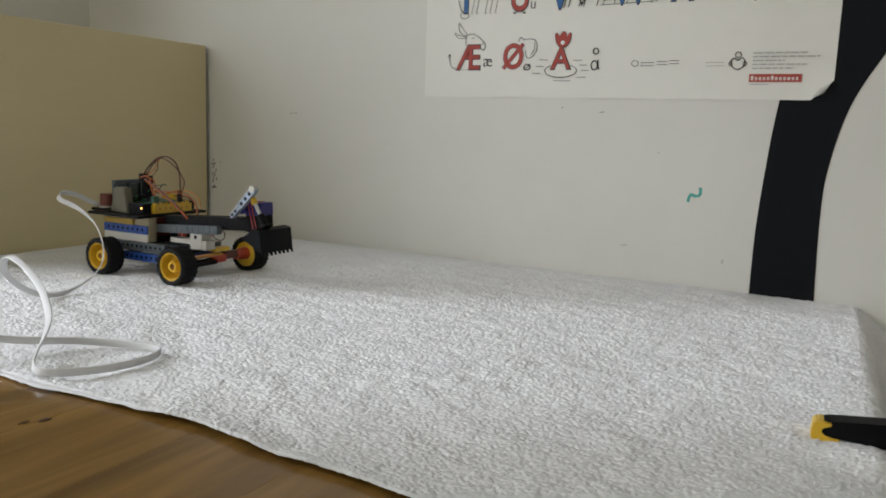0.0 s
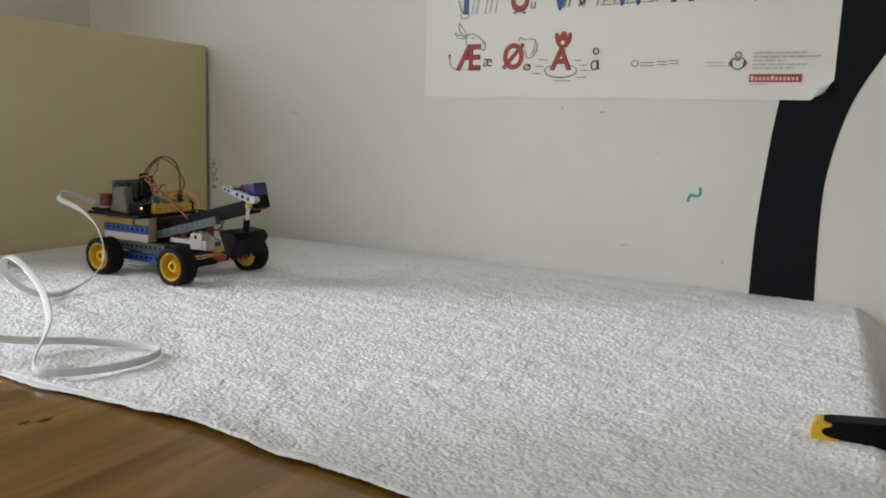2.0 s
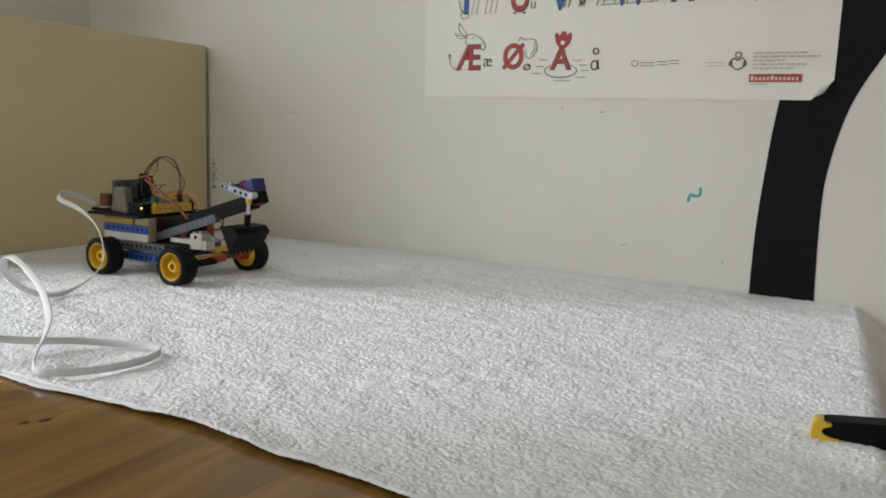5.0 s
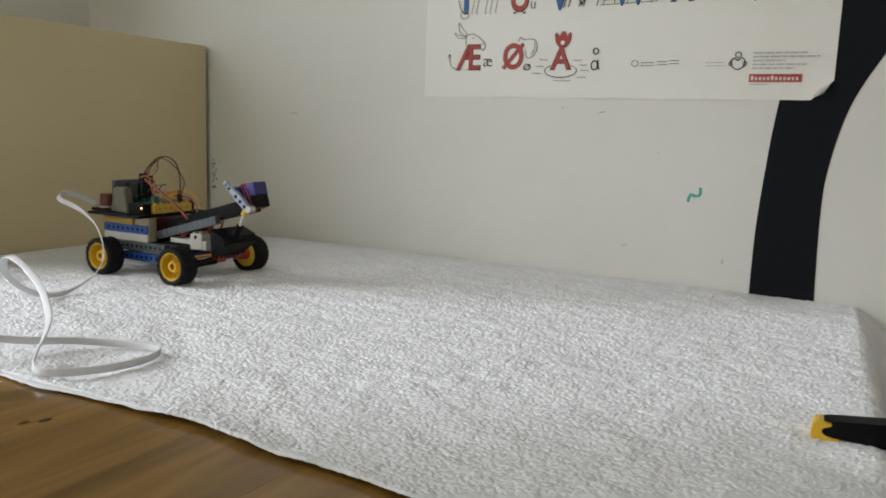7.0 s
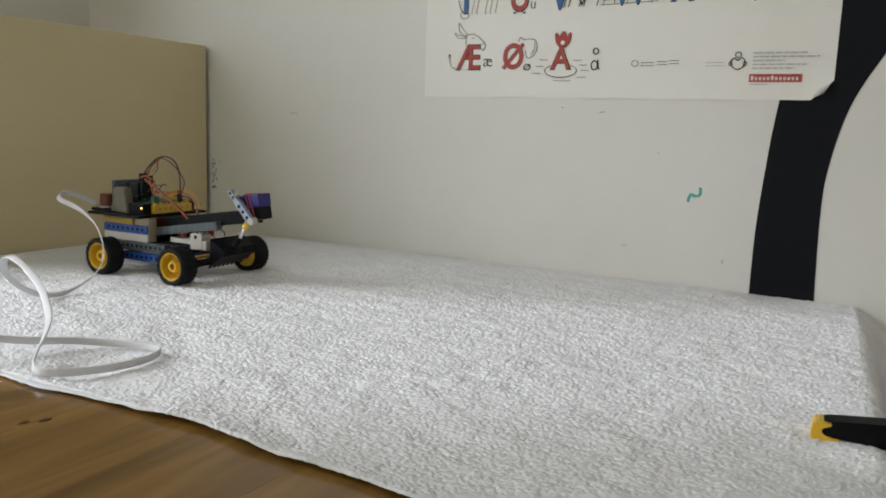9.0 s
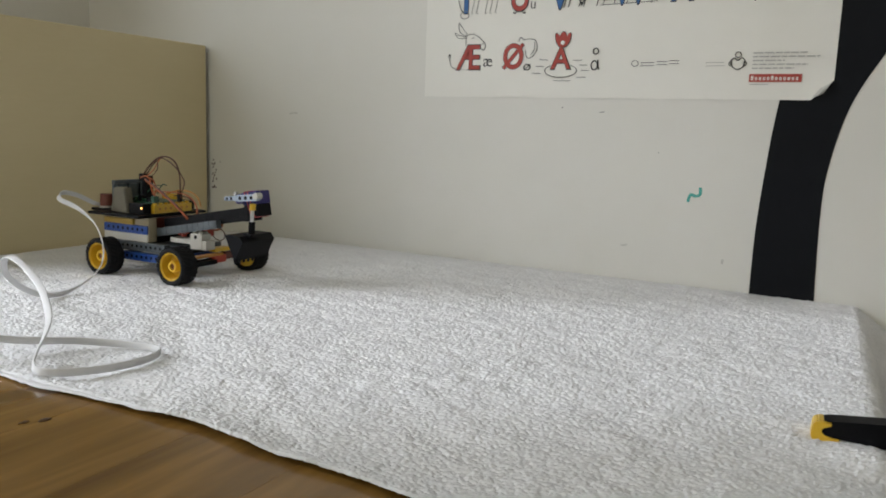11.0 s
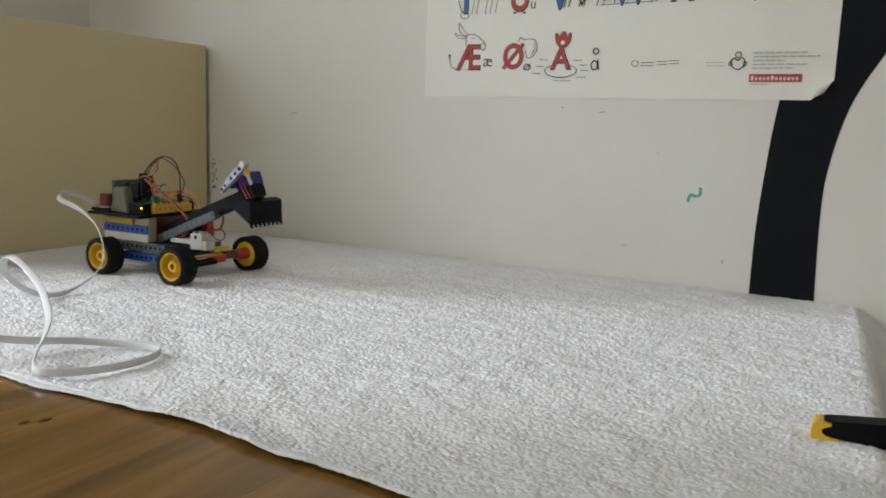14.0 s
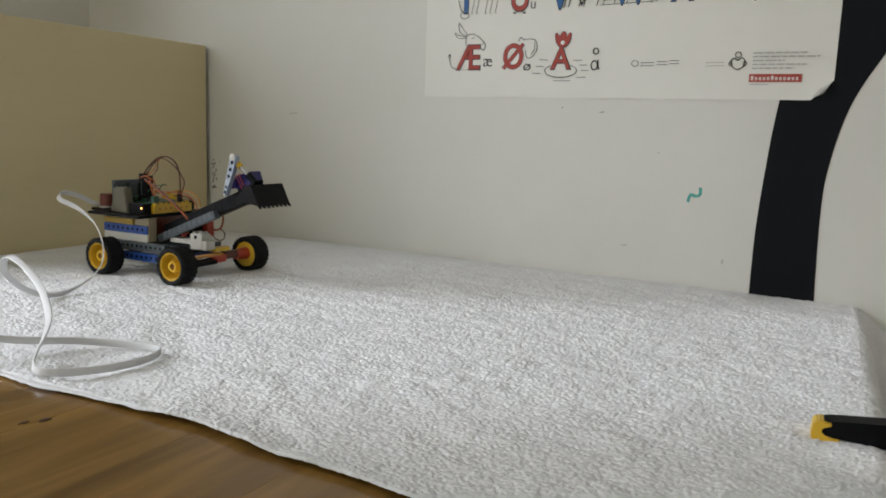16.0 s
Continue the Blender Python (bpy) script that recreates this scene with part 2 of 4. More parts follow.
part("edge_strip", boxed(-0.0215, -0.0065, -0.0088, -0.0072, 0.0, 0.302), BOARD_EDGE, board, "narrow dark strip along the end of the board")

# ---- black tree sticker on the wall ----


def tree_sticker():
    left = spline([(0.861, -0.035, 0), (0.8605, 0.03, 0), (0.862, 0.094, 0), (0.869, 0.186, 0), (0.879, 0.281, 0), (0.872, 0.36, 0), (0.80, 0.52, 0), (0.62, 0.66, 0)], 6)
    right = spline([(1.24, 0.66, 0), (1.10, 0.46, 0), (1.01, 0.335, 0), (0.974, 0.276, 0), (0.946, 0.219, 0), (0.931, 0.151, 0), (0.928, 0.09, 0), (0.932, -0.035, 0)], 6)
    crotch = spline([(0.70, 0.68, 0), (0.88, 0.54, 0), (0.96, 0.49, 0), (1.04, 0.54, 0), (1.15, 0.68, 0)], 5)
    bm = bmesh.new()
    prism(bm, [(p.x, p.y) for p in left + crotch + right], -0.0006, -0.0001)
    ob = part("tree_sticker", bm, STICKER)
    return tagged(ob, "black vinyl tree trunk sticker stuck on the white wall", "wall sticker")


tree_sticker()

# ---- alphabet poster ----
PX0, PX1, PZ0, PZ1 = 0.4085, 0.9275, 0.2263, 0.62
poster = empty("alphabet_poster", pose(0, 0, 0), label="white alphabet poster with red and blue letters on the wall", category="poster")


def poster_sheet():
    """Paper with a gently cockled surface; the lower corner towards the tree bends out."""
    bm = bmesh.new()
    nx, nz = 48, 36
    grid = []
    for j in range(nz + 1):
        row = []
        for i in range(nx + 1):
            x, z = PX0 + (PX1 - PX0) * i / nx, PZ0 + (PZ1 - PZ0) * j / nz
            c = (x - PX1) + (PZ0 - z) + 0.021
            y = -0.0012 - 0.0004 * noise.noise(Vector((x * 9, z * 9, 0)))
            row.append((x, y, z, c))
        grid.append(row)
    verts = [[bm.verts.new((x - max(c, 0) * 0.45, y - max(c, 0) * 0.55, z + max(c, 0) * 0.5)) for x, y, z, c in row] for row in grid]
    for j in range(nz):
        for i in range(nx):
            bm.faces.new((verts[j][i], verts[j][i + 1], verts[j + 1][i + 1], verts[j + 1][i]))
    ob = part("sheet", bm, PAPER, poster)
    smooth(ob)
    bm = bmesh.new()
    prism(bm, [(PX1 - 0.021, PZ0 + 0.0015), (PX1 - 0.0135, PZ0 + 0.0125), (PX1 - 0.002, PZ0 + 0.0195), (PX1 - 0.009, PZ0 + 0.0075)], -0.0048, -0.0044)
    part("folded_corner", bm, PAPER_BACK, poster, "grey back of the turned-up paper corner")


poster_sheet()


def glyph(text, x0, x1, z0, z1, mat, name="letter", y=-0.0019, offset=0.0, parent=poster):
    """Letters of the built-in font, fitted into a box on the wall."""
    cu = bpy.data.curves.new("glyph", "FONT")
    cu.body, cu.extrude, cu.offset, cu.resolution_u = text, 0.004, offset, 6
    ob = bpy.data.objects.new("glyph", cu)
    scene.collection.objects.link(ob)
    bpy.context.view_layer.update()
    me = bpy.data.meshes.new_from_object(ob.evaluated_get(bpy.context.evaluated_depsgraph_get()))
    bpy.data.objects.remove(ob)
    co = np.array([v.co[:] for v in me.vertices])
    lo, hi = co.min(0), co.max(0)
    for v in me.vertices:
        v.co = (x0 + (v.co.x - lo[0]) / (hi[0] - lo[0]) * (x1 - x0), y - 0.00005 * v.co.z / 0.004, z0 + (v.co.y - lo[1]) / (hi[1] - lo[1]) * (z1 - z0))
    me.materials.clear()
    me.materials.append(mat)
    ob = new(name, me)
    ob.parent = parent
    return ob


def big_letter(text, x0, x1, z0, z1, mat):
    """A fat coloured letter with a black outline."""
    g = 0.0014
    glyph(text, x0 - g, x1 + g, z0 - g, z1 + g, INK, "letter_outline", -0.0018, 0.030)
    glyph(text, x0, x1, z0, z1, mat, "letter", -0.0022, 0.012)


def stroke(*pts, r=0.00042, mat=INK, name="drawn_line", n=5):
    bm = bmesh.new()
    tube(bm, spline([(x, -0.0019, z) for x, z in pts], n), r, 5)
    return part(name, bm, mat, poster)


def ring(x, z, rx, rz, r=0.00045, mat=INK, a0=0, a1=360):
    k = 20
    stroke(*[(x + rx * math.cos(radians(a0 + (a1 - a0) * i / k)), z + rz * math.sin(radians(a0 + (a1 - a0) * i / k))) for i in range(k + 1)], r=r, mat=mat, n=2)


def plate(x0, x1, z0, z1, mat, y=-0.002, name="print_bar"):
    return part(name, boxed(x0, x1, y - 0.0001, y + 0.0001, z0, z1), mat, poster)


big_letter("Æ", 0.4580, 0.4935, 0.2630, 0.2950, INK_RED)


def slashed_o(cx, cz, rx, rz, w, mat, y, grow, name):
    """A fat ring with a slanting stroke across it."""
    bm = bmesh.new()
    k = 36
    rings = [[bm.verts.new((cx + (rx + o) * math.cos(2 * math.pi * i / k), y, cz + (rz + o) * math.sin(2 * math.pi * i / k))) for i in range(k)] for o in (grow, -w - grow)]
    for i in range(k):
        bm.faces.new((rings[0][i], rings[0][i - 1], rings[1][i - 1], rings[1][i]))
    d, q = Vector((0.66, 0, 0.75)), Vector((0.75, 0, -0.66))
    h, t = 0.0205 + grow, 0.0021 + grow
    c = Vector((cx, y - 0.0001, cz))
    bm.faces.new([bm.verts.new(c + d * a * h + q * b * t) for a, b in ((-1, -1), (-1, 1), (1, 1), (1, -1))])
    return part(name, bm, mat, poster)


slashed_o(0.5425, 0.2795, 0.0142, 0.0165, 0.0052, INK, -0.0018, 0.0006, "letter_outline")
slashed_o(0.5425, 0.2795, 0.0142, 0.0165, 0.0052, INK_RED, -0.0022, 0.0, "letter")
big_letter("A", 0.5960, 0.6225, 0.2628, 0.2895, INK_RED)
glyph("æ", 0.4988, 0.5122, 0.2665, 0.2770, INK)
glyph("ø", 0.5575, 0.5680, 0.2605, 0.2700, INK)
ring(0.6540, 0.2668, 0.0040, 0.0056, 0.0008)
stroke((0.6584, 0.2735), (0.6586, 0.2668), (0.6602, 0.2612), r=0.0008)
ring(0.6552, 0.2842, 0.0034, 0.0036, 0.0008)
glyph("u", 0.5640, 0.5705, 0.3395, 0.3482, INK)
big_letter("T", 0.4560, 0.4840, 0.3375, 0.3730, INK_BLUE)
big_letter("U", 0.5370, 0.5600, 0.3375, 0.3740, INK_RED)
big_letter("V", 0.5900, 0.6180, 0.3375, 0.3760, INK_BLUE)
big_letter("W", 0.6720, 0.7170, 0.3395, 0.3780, INK_BLUE)
big_letter("X", 0.7440, 0.7700, 0.3410, 0.3780, INK_BLUE)
glyph("v", 0.6280, 0.6380, 0.3400, 0.3500, INK)
glyph("z", 0.8090, 0.8180, 0.3410, 0.3490, INK)
stroke((0.838, 0.337), (0.842, 0.343), r=0.0008)
# the ring of the capital letter, drawn as a red tulip
tulip = spline([(0.6108, 0.2908, 0), (0.6150, 0.2922, 0), (0.6188, 0.2975, 0), (0.6200, 0.3050, 0), (0.6178, 0.3062, 0), (0.6152, 0.3034, 0), (0.6138, 0.3062, 0), (0.6112, 0.3080, 0), (0.6088, 0.3062, 0), (0.6070, 0.3034, 0), (0.6042, 0.3062, 0), (0.6020, 0.3050, 0), (0.6030, 0.2975, 0), (0.6066, 0.2922, 0), (0.6108, 0.2908, 0)], 4)[:-1]
for grow, y, mat, nm in ((1.24, -0.0019, INK, "flower_outline"), (1.13, -0.0023, INK_RED, "flower_petal")):
    bm = bmesh.new()
    prism(bm, [(0.611 + (p.x - 0.611) * grow, 0.2993 + (p.y - 0.2993) * grow) for p in tulip], y - 0.0001, y)
    part(nm, bm, mat, poster)
bm = bmesh.new()
rod(bm, (0.6108, -0.0025, 0.2955), (0.6108, -0.0027, 0.2955), 0.0027, 14)
part("flower_eye", bm, PAPER, poster)
# pond and ripples
ring(0.6095, 0.2605, 0.0215, 0.0085, a0=-230, a1=50)
for x, z, w in ((0.580, 0.2745, 0.012), (0.575, 0.2660, 0.011), (0.571, 0.2572, 0.011), (0.626, 0.2735, 0.012), (0.635, 0.2672, 0.011), (0.637, 0.2605, 0.011), (0.631, 0.2520, 0.013), (0.600, 0.2478, 0.023)):
    stroke(*[(x + w * i / 6, z + 0.0004 * math.sin(i * 2.1)) for i in range(7)], r=0.00035, n=2)
# donkey lines round the first letter
stroke((0.4716, 0.2950), (0.4722, 0.3065), (0.4800, 0.3098), (0.4900, 0.3062), (0.4985, 0.2990), (0.5012, 0.2935), (0.4985, 0.2885), (0.4940, 0.2905))
stroke((0.4735, 0.3085), (0.4650, 0.3190), (0.4600, 0.3250), (0.4615, 0.3130), (0.4715, 0.3075))
stroke((0.4718, 0.3062), (0.4600, 0.3090), (0.4540, 0.3118), (0.4600, 0.3048), (0.4715, 0.3045))
stroke((0.4810, 0.3040), (0.4835, 0.3050))
stroke((0.4965, 0.2990), (0.4980, 0.2975), (0.4962, 0.2962))
stroke((0.4572, 0.2640), (0.4505, 0.2670), (0.4475, 0.2740), (0.4468, 0.2800))
stroke((0.4450, 0.2800), (0.4468, 0.2830), (0.4485, 0.2795), r=0.0007)
stroke((0.4560, 0.2628), (0.4700, 0.2626), (0.4960, 0.2632), r=0.0003)
# axe head on the second letter
stroke((0.5490, 0.2985), (0.5520, 0.3035), (0.5570, 0.3005), (0.5660, 0.3015), (0.5740, 0.2985), (0.5755, 0.2890), (0.5700, 0.2790), (0.5620, 0.2775), (0.5595, 0.2870))
stroke((0.5715, 0.2975), (0.5720, 0.2890), (0.5670, 0.2805), r=0.0003)
# row above: a wheel, legs and other drawn bits
ring(0.4680, 0.3352, 0.0065, 0.0050, 0.0005, INK_GREY)
stroke((0.4580, 0.356), (0.4610, 0.345), (0.4660, 0.338), r=0.0005)
for x in (0.480, 0.487, 0.500, 0.507, 0.515):
    stroke((x + 0.003, 0.360), (x, 0.345), (x - 0.0015, 0.337), (x + 0.001, 0.3365), r=0.00035, mat=INK_GREY)
for x in (0.540, 0.553):
    stroke((x, 0.3362), (x + 0.002, 0.3345), (x + 0.004, 0.3362), r=0.0008)
for x in (0.612, 0.618, 0.632, 0.638, 0.655):
    stroke((x, 0.360), (x - 0.001, 0.346), (x - 0.003, 0.3395), r=0.0006)
stroke((0.657, 0.340), (0.668, 0.3405), (0.700, 0.3412), (0.728, 0.342), r=0.0004)
stroke((0.660, 0.346), (0.690, 0.3465), (0.724, 0.347), r=0.0004)
for x in (0.660, 0.674, 0.690, 0.704, 0.720):
    stroke((x + 0.004, 0.352), (x, 0.340), r=0.0004)
# a scrawled signature and small print, both illegible
ring(0.7055, 0.2685, 0.0040, 0.0036, 0.0004)
for x0, x1, z0, z1 in ((0.7125, 0.7290, 0.2655, 0.2712), (0.7320, 0.7450, 0.2665, 0.2715), (0.7470, 0.7590, 0.2675, 0.2718)):
    for k in range(2):
        plate(x0, x1, z0 + 0.0035 * k, z0 + 0.0035 * k + 0.0007, INK, name="signature_bar")
for k, w in enumerate((0.058, 0.070, 0.034, 0.058, 0.044)):
    x, words = 0.8415, random.Random(k)
    while x < 0.8415 + w:
        d = words.uniform(0.004, 0.012)
        plate(x, min(x + d, 0.8415 + w), 0.2782 - 0.0043 * k, 0.2796 - 0.0043 * k, INK_PALE)
        x += d + 0.0014
plate(0.8400, 0.8605, 0.2432, 0.2440, INK_PALE)
plate(0.7895, 0.8100, 0.2682, 0.2689, INK_PALE)
plate(0.7895, 0.8110, 0.2645, 0.2652, INK_PALE)
plate(0.8392, 0.8948, 0.2462, 0.2552, INK_RED, name="red_label")
for k in range(12):
    x = 0.8412 + 0.00432 * k
    plate(x, x + 0.0026, 0.2483, 0.2530 if k in (0, 5) else 0.2517, PAPER, y=-0.0023, name="label_bar")
    plate(x + 0.0009, x + 0.0017, 0.2494, 0.2506, INK_RED, y=-0.0026, name="label_bar")
# little emblem of rounded outlines
ring(0.8252, 0.2772, 0.0032, 0.0032, 0.0005)
stroke((0.8180, 0.2715), (0.8215, 0.2735), (0.8250, 0.2705), (0.8290, 0.2735), (0.8325, 0.2715), (0.8325, 0.2650), (0.8255, 0.2605), (0.8185, 0.2650), (0.8180, 0.2715), r=0.0006, n=3)
ring(0.8172, 0.2672, 0.0018, 0.0024, 0.0004)
ring(0.8332, 0.2672, 0.0018, 0.0024, 0.0004)

# ---- marks on the wall ----


def wall_mark(name, label, pts, r, mat, depth=0.0004):
    bm = bmesh.new()
    tube(bm, spline([(x, 0.0, z) for x, z in pts], 5), r, 7)
    for v in bm.verts:
        v.co.y = -0.0001 - depth * max(0.0, -v.co.y / r)
        v.co.z += 0.0006 * noise.noise(v.co * 600)
    return tagged(part(name, bm, mat), label, "wall mark", group=name + "s on the wall")


wall_mark("crayon_mark", "teal crayon squiggle on the white wall", [(0.7818, 0.1035), (0.7826, 0.1085), (0.7850, 0.1125), (0.7890, 0.1112), (0.7940, 0.1120), (0.7956, 0.1150), (0.7950, 0.1215)], 0.0019, TEAL)
wall_mark("scuff_mark", "small dark scuff on the white wall", [(0.6142, 0.2133), (0.6152, 0.2150)], 0.0007, INK_GREY)
wall_mark("scuff_mark", "small dark scuff on the white wall", [(0.6640, 0.2082), (0.6672, 0.2092), (0.6705, 0.2090)], 0.0006, INK_GREY)
wall_mark("scuff_mark", "faint grey scuff low on the white wall", [(0.7030, 0.0425), (0.7070, 0.0430), (0.7110, 0.0445)], 0.0012, SMUDGE)
wall_mark("scuff_mark", "faint grey scuff low on the white wall", [(0.8270, 0.0320), (0.8278, 0.0375)], 0.0014, SMUDGE)
wall_mark("scuff_mark", "tiny dark fleck on the white wall", [(0.7416, 0.1612), (0.7420, 0.1618)], 0.0006, INK_GREY)
wall_mark("scuff_mark", "faint grey scuff on the white wall", [(0.1640, 0.1975), (0.1728, 0.1990), (0.1800, 0.1985)], 0.0012, SMUDGE)
rnd = random.Random(5)
for i in range(22):
    x, z = -0.001 + abs(rnd.gauss(0, 0.0045)), rnd.uniform(0.070, 0.120)
    wall_mark("speck", "dark brown speck on the wall beside the board", [(x, z), (x + rnd.uniform(-0.001, 0.001), z + rnd.uniform(0.001, 0.005))], rnd.uniform(0.0006, 0.0013), RUST)
wall_mark("speck", "dark brown speck on the wall beside the board", [(0.0172, 0.1145), (0.0176, 0.1152)], 0.0009, RUST)

# ---- model car ----
CAR = pose(0.2554, -0.3116, 0.0, 0, 0, 0.9)
car = empty("model_car", CAR, label="four-wheeled brick-built robot car with a loader arm and loose wires", category="toy car")


def brick(name, mat, x0, x1, y0, y1, z0, z1, studs="", holes=None, parent=None, label=""):
    """A toy brick with bevelled edges; round studs on top, and pin holes along a side, their shade painted as dark
    discs.
    """
    bm = bmesh.new()
    box(bm, x0, x1, y0, y1, z0, z1, 0.0004)
    if studs:
        nx, ny = max(1, round((x1 - x0) / 0.008)), max(1, round((y1 - y0) / 0.008))
        for i in range(nx):
            for j in range(ny):
                cx, cy = x0 + (i + 0.5) * (x1 - x0) / nx, y0 + (j + 0.5) * (y1 - y0) / ny
                rod(bm, (cx, cy, z1 - 0.0002), (cx, cy, z1 + 0.0024), 0.0026, 10)
    ob = part(name, bm, mat, parent or car, label)
    if holes:
        bm = bmesh.new()
        zc = (z0 + z1) / 2 + 0.0004
        if holes == "side":
            n = max(1, round((x1 - x0) / 0.008) - 1)
            for i in range(n):
                cx = x0 + (i + 1) * (x1 - x0) / (n + 1)
                rod(bm, (cx, y0 + 0.002, zc), (cx, y0 - 0.00015, zc), 0.0018, 10)
        else:
            n = max(1, round((y1 - y0) / 0.008) - 1)
            for i in range(n):
                cy = y0 + (i + 1) * (y1 - y0) / (n + 1)
                rod(bm, (x1 - 0.002, cy, zc), (x1 + 0.00015, cy, zc), 0.0018, 10)
        part("hole_shade_discs", bm, BLACK if mat not in (YELLOW,) else AMBER, ob, "row of dark discs painted as the shade in pin holes")
    return ob


def lathe(bm, prof, n=36):
    """Turn an outline of (radius, y) about the y axis."""
    rings = [[bm.verts.new((r * math.cos(2 * math.pi * k / n), y, r * math.sin(2 * math.pi * k / n))) for k in range(n)] for r, y in prof]
    for a, b in zip(rings, rings[1:]):
        for k in range(n):
            bm.faces.new((a[k], a[k - 1], b[k - 1], b[k]))


def wheel(x, y, outer):
    """outer: -1 where the open face of the rim looks to the near side."""
    bm = bmesh.new()
    s = outer
    lathe(bm, [(0.0154, s * 0.0092), (0.0162, s * 0.0104), (0.0168, s * 0.0096), (0.0160, s * -0.0095), (0.0146, s * -0.0095), (0.0140, s * -0.0030), (0.0120, s * -0.0042), (0.0068, s * -0.0044), (0.0064, s * 0.0066), (0.0060, s * 0.0074), (0.0040, s * 0.0074), (0.0038, s * -0.0040), (0.0001, s * -0.0040)])
    lathe(bm, [(0.0140, s * -0.0030), (0.0149, s * 0.0090), (0.0154, s * 0.0092)])
    lathe(bm, [(0.0160, s * -0.0095), (0.0150, s * -0.0100), (0.0060, s * -0.0085), (0.0058, s * -0.0110), (0.0001, s * -0.0110)])
    for v in bm.verts:
        v.co.x, v.co.z = v.co.x * 0.94, v.co.z * 0.94
    w = part("wheel", bm, YELLOW, car, "yellow plastic wheel")
    w.location = (x, y, 0.0212)
    smooth(w, 40)
    bm = bmesh.new()
    rod(bm, (0, s * -0.003, 0), (0, s * 0.0052, 0), 0.0036, 12)
    part("axle_end", bm, RUST_KNOB, w, "red-brown axle end in the hub")
    bm = bmesh.new()
    R, H = 0.0206, 0.011
    lathe(bm, [(0.0154, s * 0.0096), (0.0163, s * 0.0107), (0.0190, s * H), (0.0203, s * 0.0098), (R, s * 0.007), (R + 0.0003, 0), (R, s * -0.007), (0.0203, s * -0.0098), (0.0190, s * -H), (0.0163, s * -0.0107), (0.0154, s * -0.0096), (0.0154, s * 0.0096)], 48)
    for k in range(26):
        for side in (-1, 1):
            a = 2 * math.pi * (k + (0.5 if side > 0 else 0)) / 26
            m = Matrix.Rotation(a, 4, "Y") @ Matrix.Translation((R + 0.0002, side * 0.0054, 0)) @ Matrix.Rotation(side * 0.35, 4, "X")
            r = bmesh.ops.create_cube(bm, size=1, matrix=m @ Matrix.Diagonal((0.0008, 0.0094, 0.0030, 1)))
    t = part("tyre", bm, RUBBER, w, "black rubber tyre with block tread")
    smooth(t, 30)
    return w


for wx in (-0.0575, 0.0575):
    wheel(wx, -0.059, -1)
    wheel(wx, 0.059, 1)

# chassis
brick("side_beam", BLUE, -0.056, 0.024, -0.036, -0.028, 0.0145, 0.0240, holes="side", label="blue beam between the wheels")
brick("side_beam", BLUE, -0.056, 0.024, 0.028, 0.036, 0.0145, 0.0240)
brick("base_beam", GREY, -0.064, 0.012, -0.034, -0.026, 0.0262, 0.0362, holes="side", label="grey beam with pin holes")
brick("base_beam", GREY, -0.064, 0.034, 0.026, 0.034, 0.0262, 0.0362)
brick("base_plate", GREY, -0.076, 0.022, -0.0258, 0.0258, 0.0240, 0.0350)
brick("front_plate", BLACK, 0.012, 0.046, -0.030, -0.004, 0.0300, 0.0330)
for ax in (-0.0575, 0.0575):
    bm = bmesh.new()
    rod(bm, (ax, -0.052, 0.0215), (ax, 0.052, 0.0215), 0.0024, 8)
    part("axle", bm, BLACK, car)
# body blocks
brick("body_brick", WHITE, -0.091, -0.018, -0.032, -0.024, 0.0366, 0.0456, label="white brick")
brick("body_brick", BLUE, -0.091, -0.0178, -0.0322, -0.0242, 0.0458, 0.0555, holes="side", label="blue brick with pin holes")
brick("body_plate", YELLOW_SHADED, -0.091, -0.042, -0.032, -0.024, 0.0558, 0.0628, label="yellow plate, coloured darker for the deck's shade")
brick("body_block", CREAM, -0.0905, -0.0185, -0.0238, -0.0195, 0.0366, 0.0652, label="cream white block")
brick("body_block", WHITE, -0.0905, -0.0420, -0.0315, -0.0240, 0.0629, 0.0650)
brick("corner_block", CREAM, -0.0400, -0.0180, -0.0305, -0.0192, 0.0560, 0.0652, label="cream white block")
brick("corner_block", CREAM, -0.0176, -0.0165, -0.0310, -0.0192, 0.0366, 0.0652, label="cream white block")
brick("rear_block", CREAM, -0.0905, -0.0500, -0.0190, 0.0320, 0.0366, 0.0650)
brick("battery_box", MAROON, -0.0480, -0.0185, -0.0188, 0.0340, 0.0425, 0.0645, label="dark red block under the deck")
brick("battery_tray", BLACK, -0.0480, -0.0185, -0.0188, 0.0340, 0.0366, 0.0422)
# deck
deck = boxed(-0.104, -0.0175, -0.0445, 0.062, 0.0656, 0.0688, bevel=0.0006)
part("deck", deck, BLACK, car, "black deck board")
# rear button
bm = bmesh.new()
rod(bm, (-0.113, -0.008, 0.0700), (-0.113, -0.008, 0.0722), 0.0104, 20)
base = part("button_base", bm, WHITE, car)
bm = bmesh.new()
rod(bm, (-0.113, -0.008, 0.0722), (-0.113, -0.008, 0.0865), 0.0092, 20, 0.0084)
part("button_cap", bm, RUST_KNOB, base, "red-brown round cap")
part("deck_tail", boxed(-0.126, -0.1042, -0.022, 0.012, 0.0668, 0.0699, bevel=0.0005), BLACK, car)
